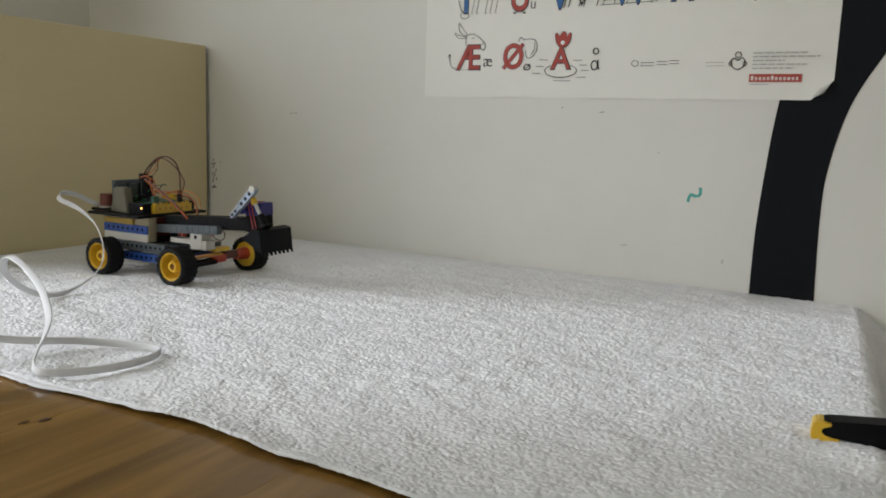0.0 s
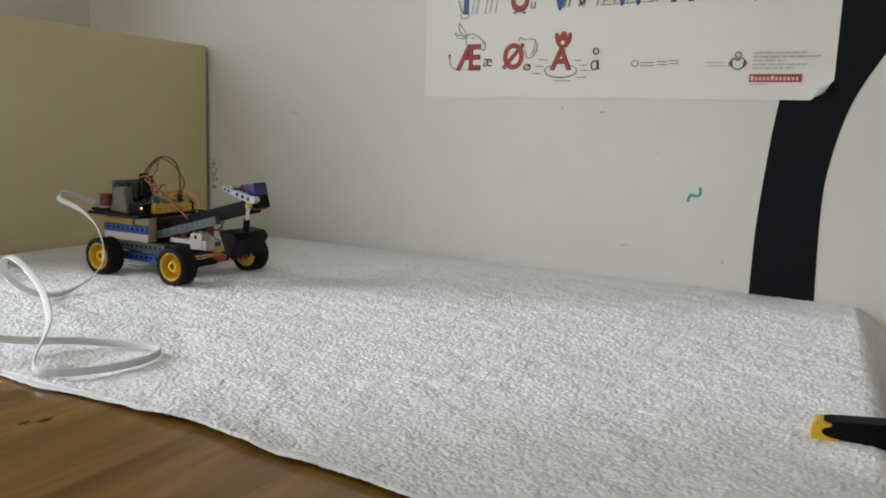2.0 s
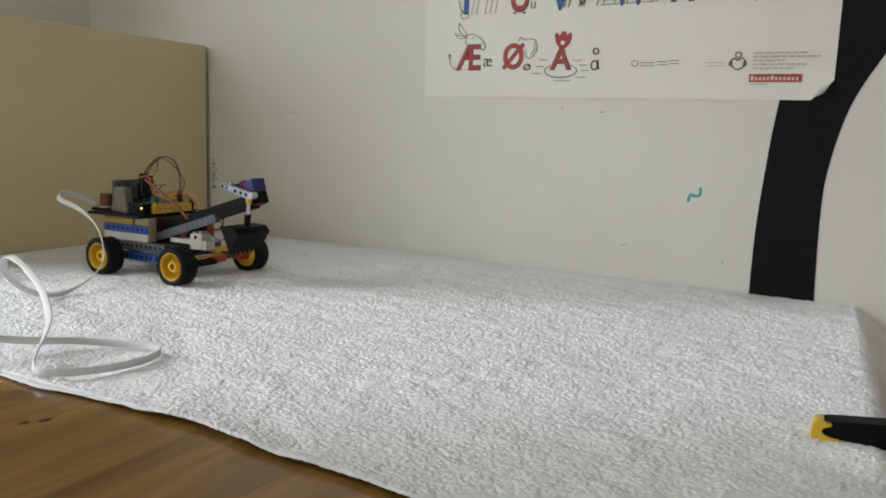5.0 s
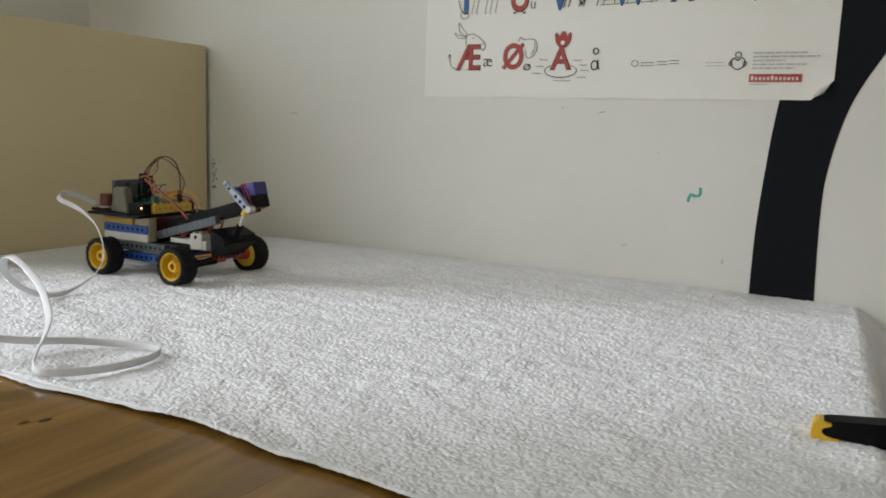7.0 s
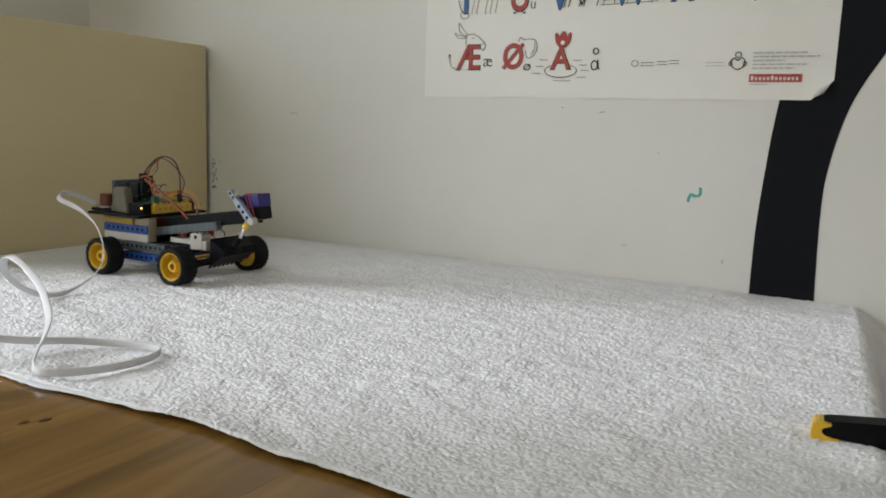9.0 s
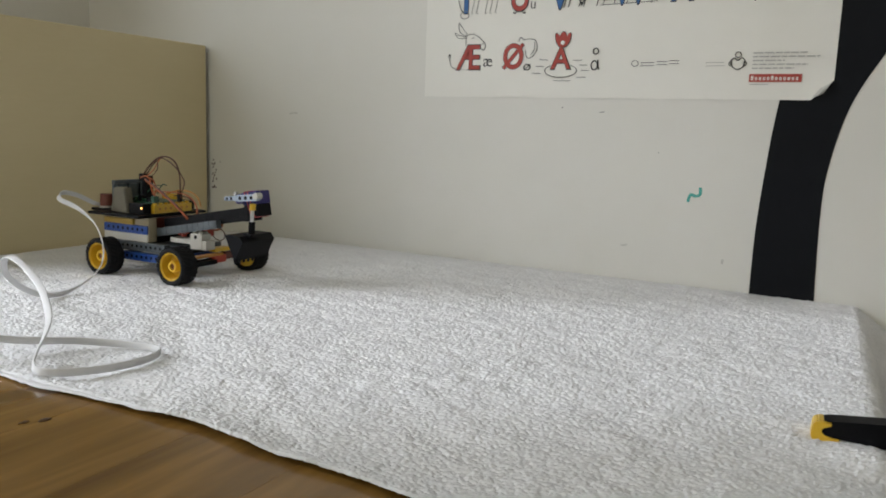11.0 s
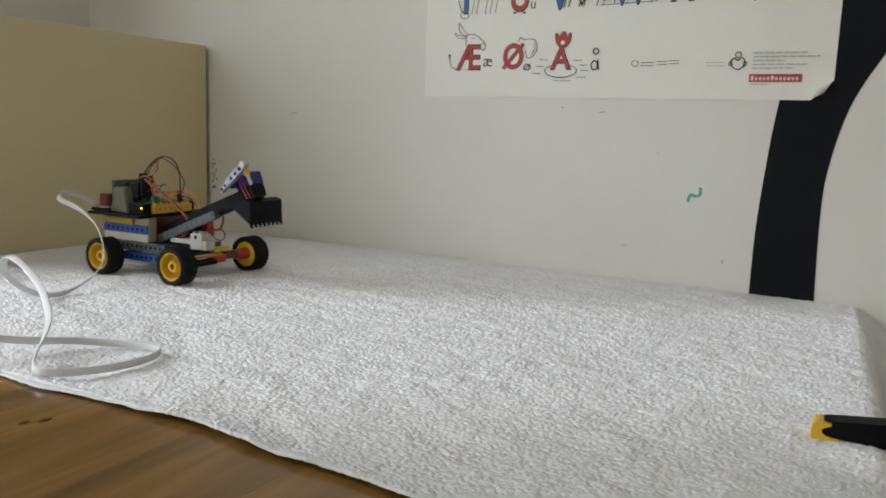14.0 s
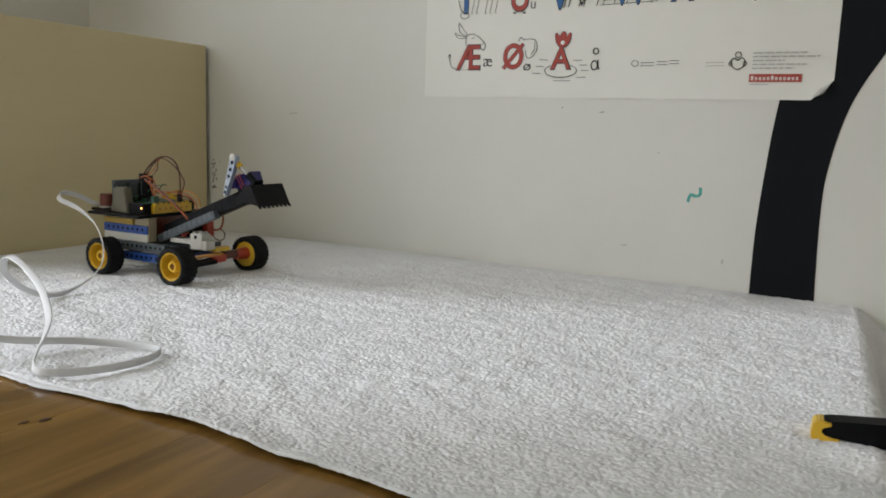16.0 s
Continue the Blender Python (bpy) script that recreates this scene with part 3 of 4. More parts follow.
# upright electronics, clip and circuit board
up = part("upright_board", boxed(-0.100, -0.096, -0.012, 0.044, 0.0690, 0.1040, bevel=0.0004), SLATE, car, "dark slate upright circuit board")
for k in range(3):
    part("chip", boxed(-0.0958, -0.0925, -0.010 + 0.018 * k, 0.003 + 0.018 * k, 0.082, 0.100, bevel=0.0005), SLATE, up)
part("plug", boxed(-0.1065, -0.1003, 0.020, 0.034, 0.086, 0.098, bevel=0.0008), PALE, up, "pale plug on the board")
part("board_rim", boxed(-0.0999, -0.0935, -0.0125, 0.0445, 0.1001, 0.1045, bevel=0.0006), GREY, up)
bm = bmesh.new()
prism(bm, [(-0.0825, 0.0690), (-0.0520, 0.0690), (-0.0570, 0.0985), (-0.0750, 0.0985)], -0.030, -0.019)
bmesh.ops.bevel(bm, geom=bm.edges[:], offset=0.0012, segments=2, affect="EDGES")
part("clip_block", bm, TAUPE, car, "taupe tapered plastic block")
part("circuit_board", boxed(-0.074, -0.026, -0.012, 0.034, 0.0800, 0.0818), GREEN, car, "green circuit board")
for k in range(6):
    part("board_chip", boxed(-0.070 + 0.007 * k, -0.065 + 0.007 * k, -0.0105, -0.0045 + 0.002 * (k % 2), 0.0820, 0.0850 + 0.002 * (k % 3), bevel=0.0003), GREEN if k % 2 else BLACK, car)
part("connector", boxed(-0.050, -0.0265, -0.0300, -0.0178, 0.0690, 0.0810, bevel=0.0004), BLACK, car, "black pin connector strip")
part("connector", boxed(-0.080, -0.073, 0.016, 0.028, 0.0690, 0.1100, bevel=0.0006), BLACK, car, "black upright connector")
bm = bmesh.new()
rod(bm, (-0.0285, -0.0300, 0.0763), (-0.0285, -0.0312, 0.0763), 0.0010, 10)
part("status_light", bm, GLOW, car, "small glowing orange diode")
brick("deck_brick", YELLOW, -0.0300, -0.0220, -0.0170, 0.0420, 0.0690, 0.0790, studs="y", holes="front", label="yellow brick with studs and pin holes")
brick("deck_brick", YELLOW, -0.0800, -0.0560, 0.0480, 0.0600, 0.0690, 0.0840, studs="y", label="yellow brick")
part("deck_terminal", boxed(-0.058, -0.034, 0.036, 0.058, 0.0690, 0.0800, bevel=0.0006), BLACK, car)


def wire(name, pts, mat, r=0.0008):
    bm = bmesh.new()
    tube(bm, spline(pts, 7), r, 6)
    return part(name, bm, mat, car)


wire("wire", [(-0.052, -0.006, 0.112), (-0.046, -0.004, 0.122), (-0.034, -0.002, 0.133), (-0.021, 0.0, 0.1365), (-0.009, 0.002, 0.132), (-0.003, 0.004, 0.118), (-0.004, 0.006, 0.098), (-0.006, 0.006, 0.082)], BROWN_WIRE, 0.001)
wire("wire", [(-0.050, -0.004, 0.112), (-0.040, -0.002, 0.126), (-0.028, 0.0, 0.1345), (-0.012, 0.002, 0.128), (-0.001, 0.004, 0.117), (0.004, 0.005, 0.107), (0.0, 0.005, 0.096), (-0.005, 0.006, 0.083)], BROWN_WIRE)
wire("wire", [(-0.053, -0.006, 0.113), (-0.042, -0.005, 0.126), (-0.032, -0.004, 0.131), (-0.030, -0.004, 0.122), (-0.040, -0.004, 0.112)], BROWN_WIRE, 0.0006)
for k in range(3):
    o = 0.0012 * k
    wire("servo_lead", [(-0.056 + o, -0.006, 0.113 - o), (-0.038 + o, -0.008, 0.1045 - o), (-0.020 + o, -0.010, 0.0965 - o), (-0.002 + o, -0.012, 0.0875 - o), (0.013 + o, -0.013, 0.0785 - o), (0.024 + o, -0.012, 0.0690 - o)], ORANGE_WIRE if k else BROWN_WIRE, 0.0013)
wire("wire", [(-0.046, -0.004, 0.111), (-0.038, -0.004, 0.108), (-0.034, -0.003, 0.098), (-0.038, -0.002, 0.090), (-0.044, 0.0, 0.084)], ORANGE_WIRE)
wire("wire", [(-0.040, -0.002, 0.094), (-0.020, 0.0, 0.0945), (-0.002, 0.004, 0.094), (0.012, 0.006, 0.090), (0.022, 0.006, 0.080), (0.024, 0.004, 0.070)], ORANGE_WIRE)
wire("wire", [(-0.012, 0.004, 0.0905), (0.004, 0.008, 0.0895), (0.014, 0.010, 0.084), (0.020, 0.010, 0.074), (0.022, 0.008, 0.064)], BROWN_WIRE)
wire("wire", [(-0.040, 0.004, 0.090), (-0.034, 0.002, 0.097), (-0.028, 0.002, 0.103), (-0.022, 0.002, 0.102)], GREEN, 0.0007)
wire("wire", [(-0.047, -0.005, 0.112), (-0.036, -0.004, 0.121), (-0.030, -0.003, 0.130), (-0.028, -0.002, 0.1335)], ORANGE_WIRE, 0.0007)
wire("wire", [(-0.054, -0.008, 0.110), (-0.046, -0.008, 0.1125), (-0.039, -0.008, 0.109), (-0.037, -0.008, 0.101), (-0.036, -0.006, 0.092), (-0.033, -0.004, 0.087)], ORANGE_WIRE, 0.0011)
wire("wire", [(-0.050, -0.002, 0.092), (-0.042, -0.002, 0.099), (-0.034, -0.001, 0.1015), (-0.027, 0.0, 0.1015)], GREEN, 0.0006)
wire("wire", [(-0.034, 0.012, 0.090), (-0.018, 0.016, 0.0955), (0.0, 0.018, 0.095), (0.012, 0.018, 0.089), (0.019, 0.016, 0.079)], AMBER, 0.0009)
part("wire_plug", boxed(-0.0075, -0.0030, 0.004, 0.0085, 0.0830, 0.0960, bevel=0.0005), BLACK, car, "black plug at the wire's end")
part("wire_plug", boxed(-0.0570, -0.0480, -0.0085, -0.0025, 0.1060, 0.1150, bevel=0.0005), BLACK, car, "black plug at the wire's end")
# nose: white block, red pieces, front axle
brick("nose_beam", WHITE, 0.004, 0.052, -0.018, -0.004, 0.0385, 0.0440, label="white beam under the arm")
brick("nose_step", WHITE, 0.0542, 0.0605, -0.0180, -0.0040, 0.0335, 0.0440)
nose = brick("nose_block", WHITE, 0.036, 0.054, -0.0185, -0.0040, 0.0335, 0.0512, studs="y", label="white block with a pin hole")
# solid black disc painted as the dark inside of a pin hole
bm = bmesh.new()
rod(bm, (0.0445, -0.016, 0.0478), (0.0445, -0.0187, 0.0478), 0.0024, 12)
part("hole_shade_disc", bm, BLACK, nose)
brick("red_block", RED, 0.024, 0.032, 0.0130, 0.0240, 0.0440, 0.0610, label="red block")
for rx, rzz in ((0.012, 0.047), (0.017, 0.0455), (0.021, 0.049)):
    part("red_pin", boxed(rx, rx + 0.0035, -0.014, -0.008, rzz, rzz + 0.005, bevel=0.0005), RED, car)
part("motor", boxed(-0.012, 0.024, -0.004, 0.022, 0.0390, 0.0560, bevel=0.002), BLACK, car, "dark motor block")
wire("wire", [(0.030, 0.020, 0.054), (0.040, 0.020, 0.052), (0.048, 0.019, 0.056), (0.052, 0.018, 0.064), (0.056, 0.014, 0.070)], ORANGE_WIRE, 0.0012)
wire("wire", [(0.030, 0.022, 0.047), (0.034, 0.024, 0.041), (0.042, 0.024, 0.039), (0.050, 0.022, 0.043), (0.052, 0.020, 0.050), (0.046, 0.018, 0.055)], BROWN_WIRE, 0.0006)
part("axle_strip", boxed(0.0555, 0.0640, -0.045, 0.006, 0.0262, 0.0290, bevel=0.0004), AMBER, car, "amber strip over the front axle")
part("axle_strip", boxed(0.0575, 0.0660, -0.045, -0.006, 0.0175, 0.0225, bevel=0.0004), BLACK, car)
brick("steering_plate", YELLOW, 0.050, 0.061, -0.0035, 0.0200, 0.0300, 0.0345, label="yellow steering plate")
part("axle_joint", boxed(0.053, 0.064, -0.0080, 0.0110, 0.0180, 0.0270, bevel=0.001), RED, car, "red axle joint")
part("axle_joint", boxed(0.054, 0.062, 0.0110, 0.0330, 0.0200, 0.0290, bevel=0.001), MAROON, car, "dark red axle joint")
bm = bmesh.new()
rod(bm, (0.0575, 0.0330, 0.0225), (0.0575, 0.0505, 0.0225), 0.0058, 16, 0.0078)
part("axle_joint", bm, RED, car, "red hub")

# loader arm, turning on its pin
arm = part("arm", boxed(-0.034, 0.097, -0.011, 0.005, 0.0000, 0.0150, bevel=0.0006), BLACK, car, "black loader arm beam")
brick("arm_beam", GREY, -0.040, 0.056, -0.0192, -0.0112, -0.0046, 0.0046, studs="", parent=arm, label="grey ribbed beam along the arm")
bm = bmesh.new()
for k in range(11):
    box(bm, -0.036 + 0.0085 * k, -0.0315 + 0.0085 * k, -0.0196, -0.0190, -0.0030, 0.0050, 0.0002)
part("arm_ribs", bm, GREY, arm)
bm = bmesh.new()
for k in range(7):
    box(bm, 0.030 + 0.0095 * k, 0.0345 + 0.0095 * k, -0.0112, -0.0109, 0.0030, 0.0120, 0.0002)
part("arm_slots", bm, BLACK, arm)
part("arm_tip", boxed(0.090, 0.104, -0.0105, 0.0045, -0.001, 0.0150, bevel=0.0012), BLACK, arm)
servo = part("servo", boxed(0.0900, 0.1130, -0.0100, 0.0110, 0.0170, 0.0315, bevel=0.0012), PURPLE, arm, "violet-blue servo motor")
# black lower part of the servo box
part("servo_lower", boxed(0.0905, 0.1125, -0.0095, 0.0105, 0.0030, 0.0170, bevel=0.0008), BLACK, arm)
bm = bmesh.new()
rod(bm, (0.0900, -0.0102, 0.0250), (0.0900, -0.0150, 0.0250), 0.0056, 18)
part("servo_horn", bm, PURPLE, arm)
bm = bmesh.new()
rod(bm, (0.0900, -0.0150, 0.0315), (0.0900, -0.0200, 0.0315), 0.0018, 10)
part("horn_screw", bm, WHITE, arm)
for bx in (0.0955, 0.1000):
    bm = bmesh.new()
    c = [(bx, -0.0106, 0.0318), (bx + 0.003, -0.0108, 0.018), (bx + 0.006, -0.0106, 0.0026), (bx + 0.006, 0.0112, 0.0025), (bx, 0.0115, 0.0319), (bx, -0.0106, 0.0320)]
    tube(bm, [Vector(p) for p in c], 0.0007, 5)
    part("rubber_band", bm, BAND, arm, "pinkish red rubber band")

# lever with holes, on the servo
bm = bmesh.new()
outline = [(0.029 + 0.0036 * math.cos(radians(a)), 0.0036 * math.sin(radians(a))) for a in range(-90, 91, 30)] + [(0.004, 0.0036), (0.002, 0.0026), (-0.014, 0.0024)] + [(-0.015, 0.0), (-0.014, -0.0024), (0.002, -0.0026), (0.004, -0.0036)]
prism(bm, outline, -0.003, 0.003)
lever = part("lever", bm, PALE, car, "pale grey lever with pin holes")
# black plugs give the lever's holes their inner shade
bm = bmesh.new()
for k in range(3):
    rod(bm, (0.008 + 0.008 * k, -0.001, 0), (0.008 + 0.008 * k, -0.0032, 0), 0.0021, 12)
for k in range(2):
    box(bm, -0.0120 + 0.006 * k, -0.0090 + 0.006 * k, -0.0032, -0.001, -0.0016, 0.0016)
part("lever_hole_shade", bm, BLACK, lever)
bm = bmesh.new()
rod(bm, (0.030, -0.0034, 0.0015), (0.030, 0.0050, 0.0015), 0.0036, 14)
part("lever_bush", bm, WHITE, lever, "cream white round bush")

# bucket on its rod
bm = bmesh.new()
BY0, BY1 = -0.0177, 0.0327
prof = [(-0.0214, -0.0325), (-0.001, -0.0315), (0.0045, -0.0375), (-0.0059, -0.0595)]
inner = [(-0.0208, -0.0337), (-0.0016, -0.0328), (0.0029, -0.0378), (-0.0072, -0.0592)]
for k in range(3):
    prism(bm, [prof[k], prof[k + 1], inner[k + 1], inner[k]], BY0, BY1)
for s in (BY0 - 0.0012, BY1):
    prism(bm, prof, s, s + 0.0012)
bucket = part("bucket", bm, BLACK, car, "black toothed loader bucket")
for k in range(8):
    bm = bmesh.new()
    y = BY0 + 0.0008 + k * (BY1 - BY0 - 0.0016) / 7
    prism(bm, [(-0.0072, -0.0585), (-0.0046, -0.0575), (-0.0060, -0.0628), (-0.0070, -0.0628)], y - 0.0014, y + 0.0014)
    part("tooth", bm, BLACK, bucket)
bm = bmesh.new()
rod(bm, (0, 0, 0.0035), (0, 0, -0.0035), 0.0034, 12)
part("rod_bush", bm, YELLOW, bucket, "yellow bush")
bm = bmesh.new()
rod(bm, (0, 0, -0.003), (0, 0, -0.022), 0.0021, 10)
part("rod", bm, STEEL, bucket, "silver rod")
bm = bmesh.new()
rod(bm, (0, 0, -0.0165), (0, 0, -0.0320), 0.0037, 12)
box(bm, -0.006, 0.005, -0.007, 0.007, -0.0325, -0.0300, 0.0006)
part("rod_socket", bm, BLACK, bucket)

# ---- white flat cable ----


def cable():
    rise = [(0.471, -0.645, 0.0045), (0.457, -0.633, 0.009), (0.439, -0.614, 0.015), (0.420, -0.597, 0.024), (0.382, -0.577, 0.038), (0.343, -0.564, 0.049), (0.314, -0.557, 0.054), (0.299, -0.555, 0.050), (0.287, -0.546, 0.034), (0.279, -0.526, 0.017), (0.274, -0.503, 0.006)]
    back = [(0.272, -0.480, 0.003), (0.267, -0.451, 0.009), (0.256, -0.422, 0.022), (0.236, -0.403, 0.040), (0.204, -0.388, 0.060), (0.165, -0.380, 0.074), (0.127, -0.376, 0.082), (0.122, -0.368, 0.089), (0.124, -0.350, 0.085), (0.132, -0.330, 0.074), (0.140, -0.318, 0.072)]
    coil = [(0.300, -0.715, 0.036), (0.357, -0.690, 0.030), (0.395, -0.663, 0.022), (0.422, -0.628, 0.012), (0.442, -0.590, 0.0060), (0.475, -0.572, 0.0045), (0.503, -0.567, 0.0045), (0.5145, -0.5735, 0.0045), (0.520, -0.592, 0.0045), (0.516, -0.618, 0.0045), (0.502, -0.640, 0.0045), (0.486, -0.6495, 0.0045)]
    pts = coil + rise + back
    turn = [(0, 0, 1)] * len(coil) + [(0.2, 0.1, 1), (0.35, 0.2, 0.9), (0.6, 0.3, 0.7), (0.75, 0.3, 0.4), (0.7, 0.45, 0.3), (0.4, 0.8, 0.3), (0.4, 0.8, 0.3), (0.5, 0.8, 0.2), (0.5, 0.7, 0.4), (0.4, 0.5, 0.6), (0.3, 0.3, 0.9)] + [(0.5, 0.0, 0.9), (0.7, -0.4, 0.4), (0.77, -0.60, 0.14), (0.77, -0.60, 0.14), (0.75, -0.55, 0.25), (0.5, -0.2, 0.7), (0.3, 0.5, 0.8), (0.3, 0.4, 0.9), (0.3, 0.2, 0.9), (0.6, 0.2, 0.5), (1, 0, 0)]
    bm = bmesh.new()
    ribbon(bm, spline(pts, 8), spline(turn, 8), 0.0056, 0.0015)
    return tagged(smooth(part("flat_cable", bm, CABLE), 50), "white flat cable looping from the car across the towel", "cable")


cable()

# ---- spring clamp on the table's edge ----
clamp = empty("spring_clamp", pose(0.9545, -0.456, 0.0, 0, 0, 4), label="black spring clamp with yellow tip holding the towel", category="clamp")
bm = bmesh.new()
prism(bm, [(0.0040, 0.0088), (0.0055, 0.0108), (0.010, 0.0114), (0.045, 0.0150), (0.110, 0.0212), (0.112, 0.0080), (0.060, -0.0035), (0.030, 0.0000), (0.010, 0.0012), (0.0058, 0.0020), (0.0038, 0.0045)], -0.007, 0.007)
bmesh.ops.bevel(bm, geom=bm.edges[:], offset=0.0012, segments=2, affect="EDGES")
part("upper_jaw", bm, BLACK, clamp, "black plastic jaw")
bm = bmesh.new()
prism(bm, [(-0.0004, -0.0005), (0.0002, 0.0082), (0.0030, 0.0104), (0.0112, 0.0106), (0.0112, 0.0078), (0.0062, 0.0074), (0.0046, 0.0058), (0.0050, 0.0034), (0.0070, 0.0014), (0.0160, 0.0008), (0.0160, -0.0024), (0.0020, -0.0022)], -0.0078, 0.0078)
bmesh.ops.bevel(bm, geom=bm.edges[:], offset=0.0008, segments=2, affect="EDGES")
part("jaw_pad", bm, YELLOW, clamp, "yellow jaw pad")
bm = bmesh.new()
prism(bm, [(0.0050, -0.0345), (0.060, -0.0300), (0.110, 0.0060), (0.112, -0.0200), (0.060, -0.0480), (0.010, -0.0430)], -0.0068, 0.0068)
part("lower_jaw", bm, BLACK, clamp)
bm = bmesh.new()
rod(bm, (0.104, -0.009, 0.004), (0.104, 0.009, 0.004), 0.004, 14)
part("hinge_pin", bm, STEEL, clamp)

# ---- knot in the nearest plank ----
bm = bmesh.new()
for kx, ky, kr in ((0.5492, -0.6908, 0.0030), (0.5430, -0.7000, 0.0022)):
    bmesh.ops.create_cone(bm, cap_ends=True, segments=24, radius1=kr, radius2=kr * 0.97, depth=0.0006, matrix=Matrix.Translation((kx, ky, -0.0034)) @ Matrix.Diagonal((0.75, 1.3, 1, 1)))
for v in bm.verts:
    v.co.xy += Vector((noise.noise(v.co * 700), noise.noise(v.co * 500 + Vector((4, 4, 4))))) * 0.0012
tagged(part("wood_knot", bm, KNOT), "dark knot in the pine tabletop", "knot")

# ---- towel ----


def edge_x(y):
    return 0.969 - 0.040 * y


def ease(a, b, x):
    t = min(1.0, max(0.0, (x - a) / (b - a)))
    return t * t * (3 - 2 * t)


def sheet_point(s, y):
    """s runs from the board along the table, over its edge and down."""
    e, r = edge_x(y), 0.015
    swell = 0.0016 * noise.noise(Vector((s * 7, y * 9, 3))) + 0.0013 * noise.noise(Vector((s * 15, y * 34, 8))) + 0.0010 * noise.noise(Vector((s * 45, y * 62, 2))) + 0.0004 * noise.noise(Vector((s * 120, y * 140, 5)))
    swell *= min(1.0, s / 0.08, -y / 0.03)
    # pressed down by the clamp, and bulging beside it
    swell += 0.0065 * math.exp(-((s - 0.995) / 0.030) ** 2 - ((y + 0.487) / 0.016) ** 2)
    swell -= 0.0012 * math.exp(-((s - 0.962) / 0.016) ** 2 - ((y + 0.456) / 0.011) ** 2)
    # the front edge stands a little off the wood
    swell += 0.0018 * math.exp(-max(0.0, y - front_y(min(s, 0.97))) / 0.010) * ease(0.45, 0.58, s)
    if s < e:
        return Vector((s, y, -0.0012 + swell)), Vector((0, 0, 1))
    # near the wall the cloth tents outwards, elsewhere it hangs
    spread = math.exp(-(y / 0.075) ** 2)
    bend = 1.42 - 0.78 * spread
    a = (s - e) / r
    if a < bend:
        return Vector((e + r * math.sin(a), y, -0.0012 - r * (1 - math.cos(a)) + swell)), Vector((math.sin(a), 0, math.cos(a)))
    d = (s - e) - bend * r
    ripple = 0.004 * math.sin(y * 34) * min(1, d / 0.05)
    return Vector((e + r * math.sin(bend) + d * math.cos(bend) + ripple, y, -0.0012 - r * (1 - math.cos(bend)) - d * math.sin(bend) + swell * max(0.0, 1 - d / 0.04))), Vector((math.sin(bend), 0, math.cos(bend)))


def front_y(s):
    fray = 0.0009 * noise.noise(Vector((s * 160, 0, 4))) + 0.0009 * noise.noise(Vector((s * 420, 0, 9)))
    return fray - 0.659 + 0.008 * math.exp(-((s - 0.615) / 0.06) ** 2) + 0.0012 * math.sin(s * 61) - 0.04 * max(0.0, s - 0.70)


def hem(s):
    """Width of the flat woven border along the front edge."""
    return 0.0055 * min(1.0, max(0.0, (0.60 - s) / 0.08))


def loops(S, Y, rng, pitch):
    """Height, 0 to 1, of looped cotton at the plan's points: a jittered round loop in every cell."""
    nx, ny = int(1.2 / pitch) + 4, int(0.75 / pitch) + 4
    jx, jy = rng.uniform(0.0, 1.0, (nx, ny)), rng.uniform(0.0, 1.0, (nx, ny))
    high, wide = rng.uniform(0.35, 1.0, (nx, ny)), rng.uniform(0.6, 1.0, (nx, ny))
    gx, gy = S / pitch + 2.0, -Y / pitch + 2.0
    ix, iy = gx.astype(int), gy.astype(int)
    best = np.zeros(S.shape)
    for dx in (-1, 0, 1):
        for dy in (-1, 0, 1):
            cx, cy = np.clip(ix + dx, 0, nx - 1), np.clip(iy + dy, 0, ny - 1)
            d2 = ((gx - cx - jx[cx, cy]) ** 2 + (gy - cy - jy[cx, cy]) ** 2) / wide[cx, cy] ** 2
            best = np.maximum(best, high[cx, cy] * np.sqrt(np.clip(1.0 - d2, 0.0, 1.0)))
    return best


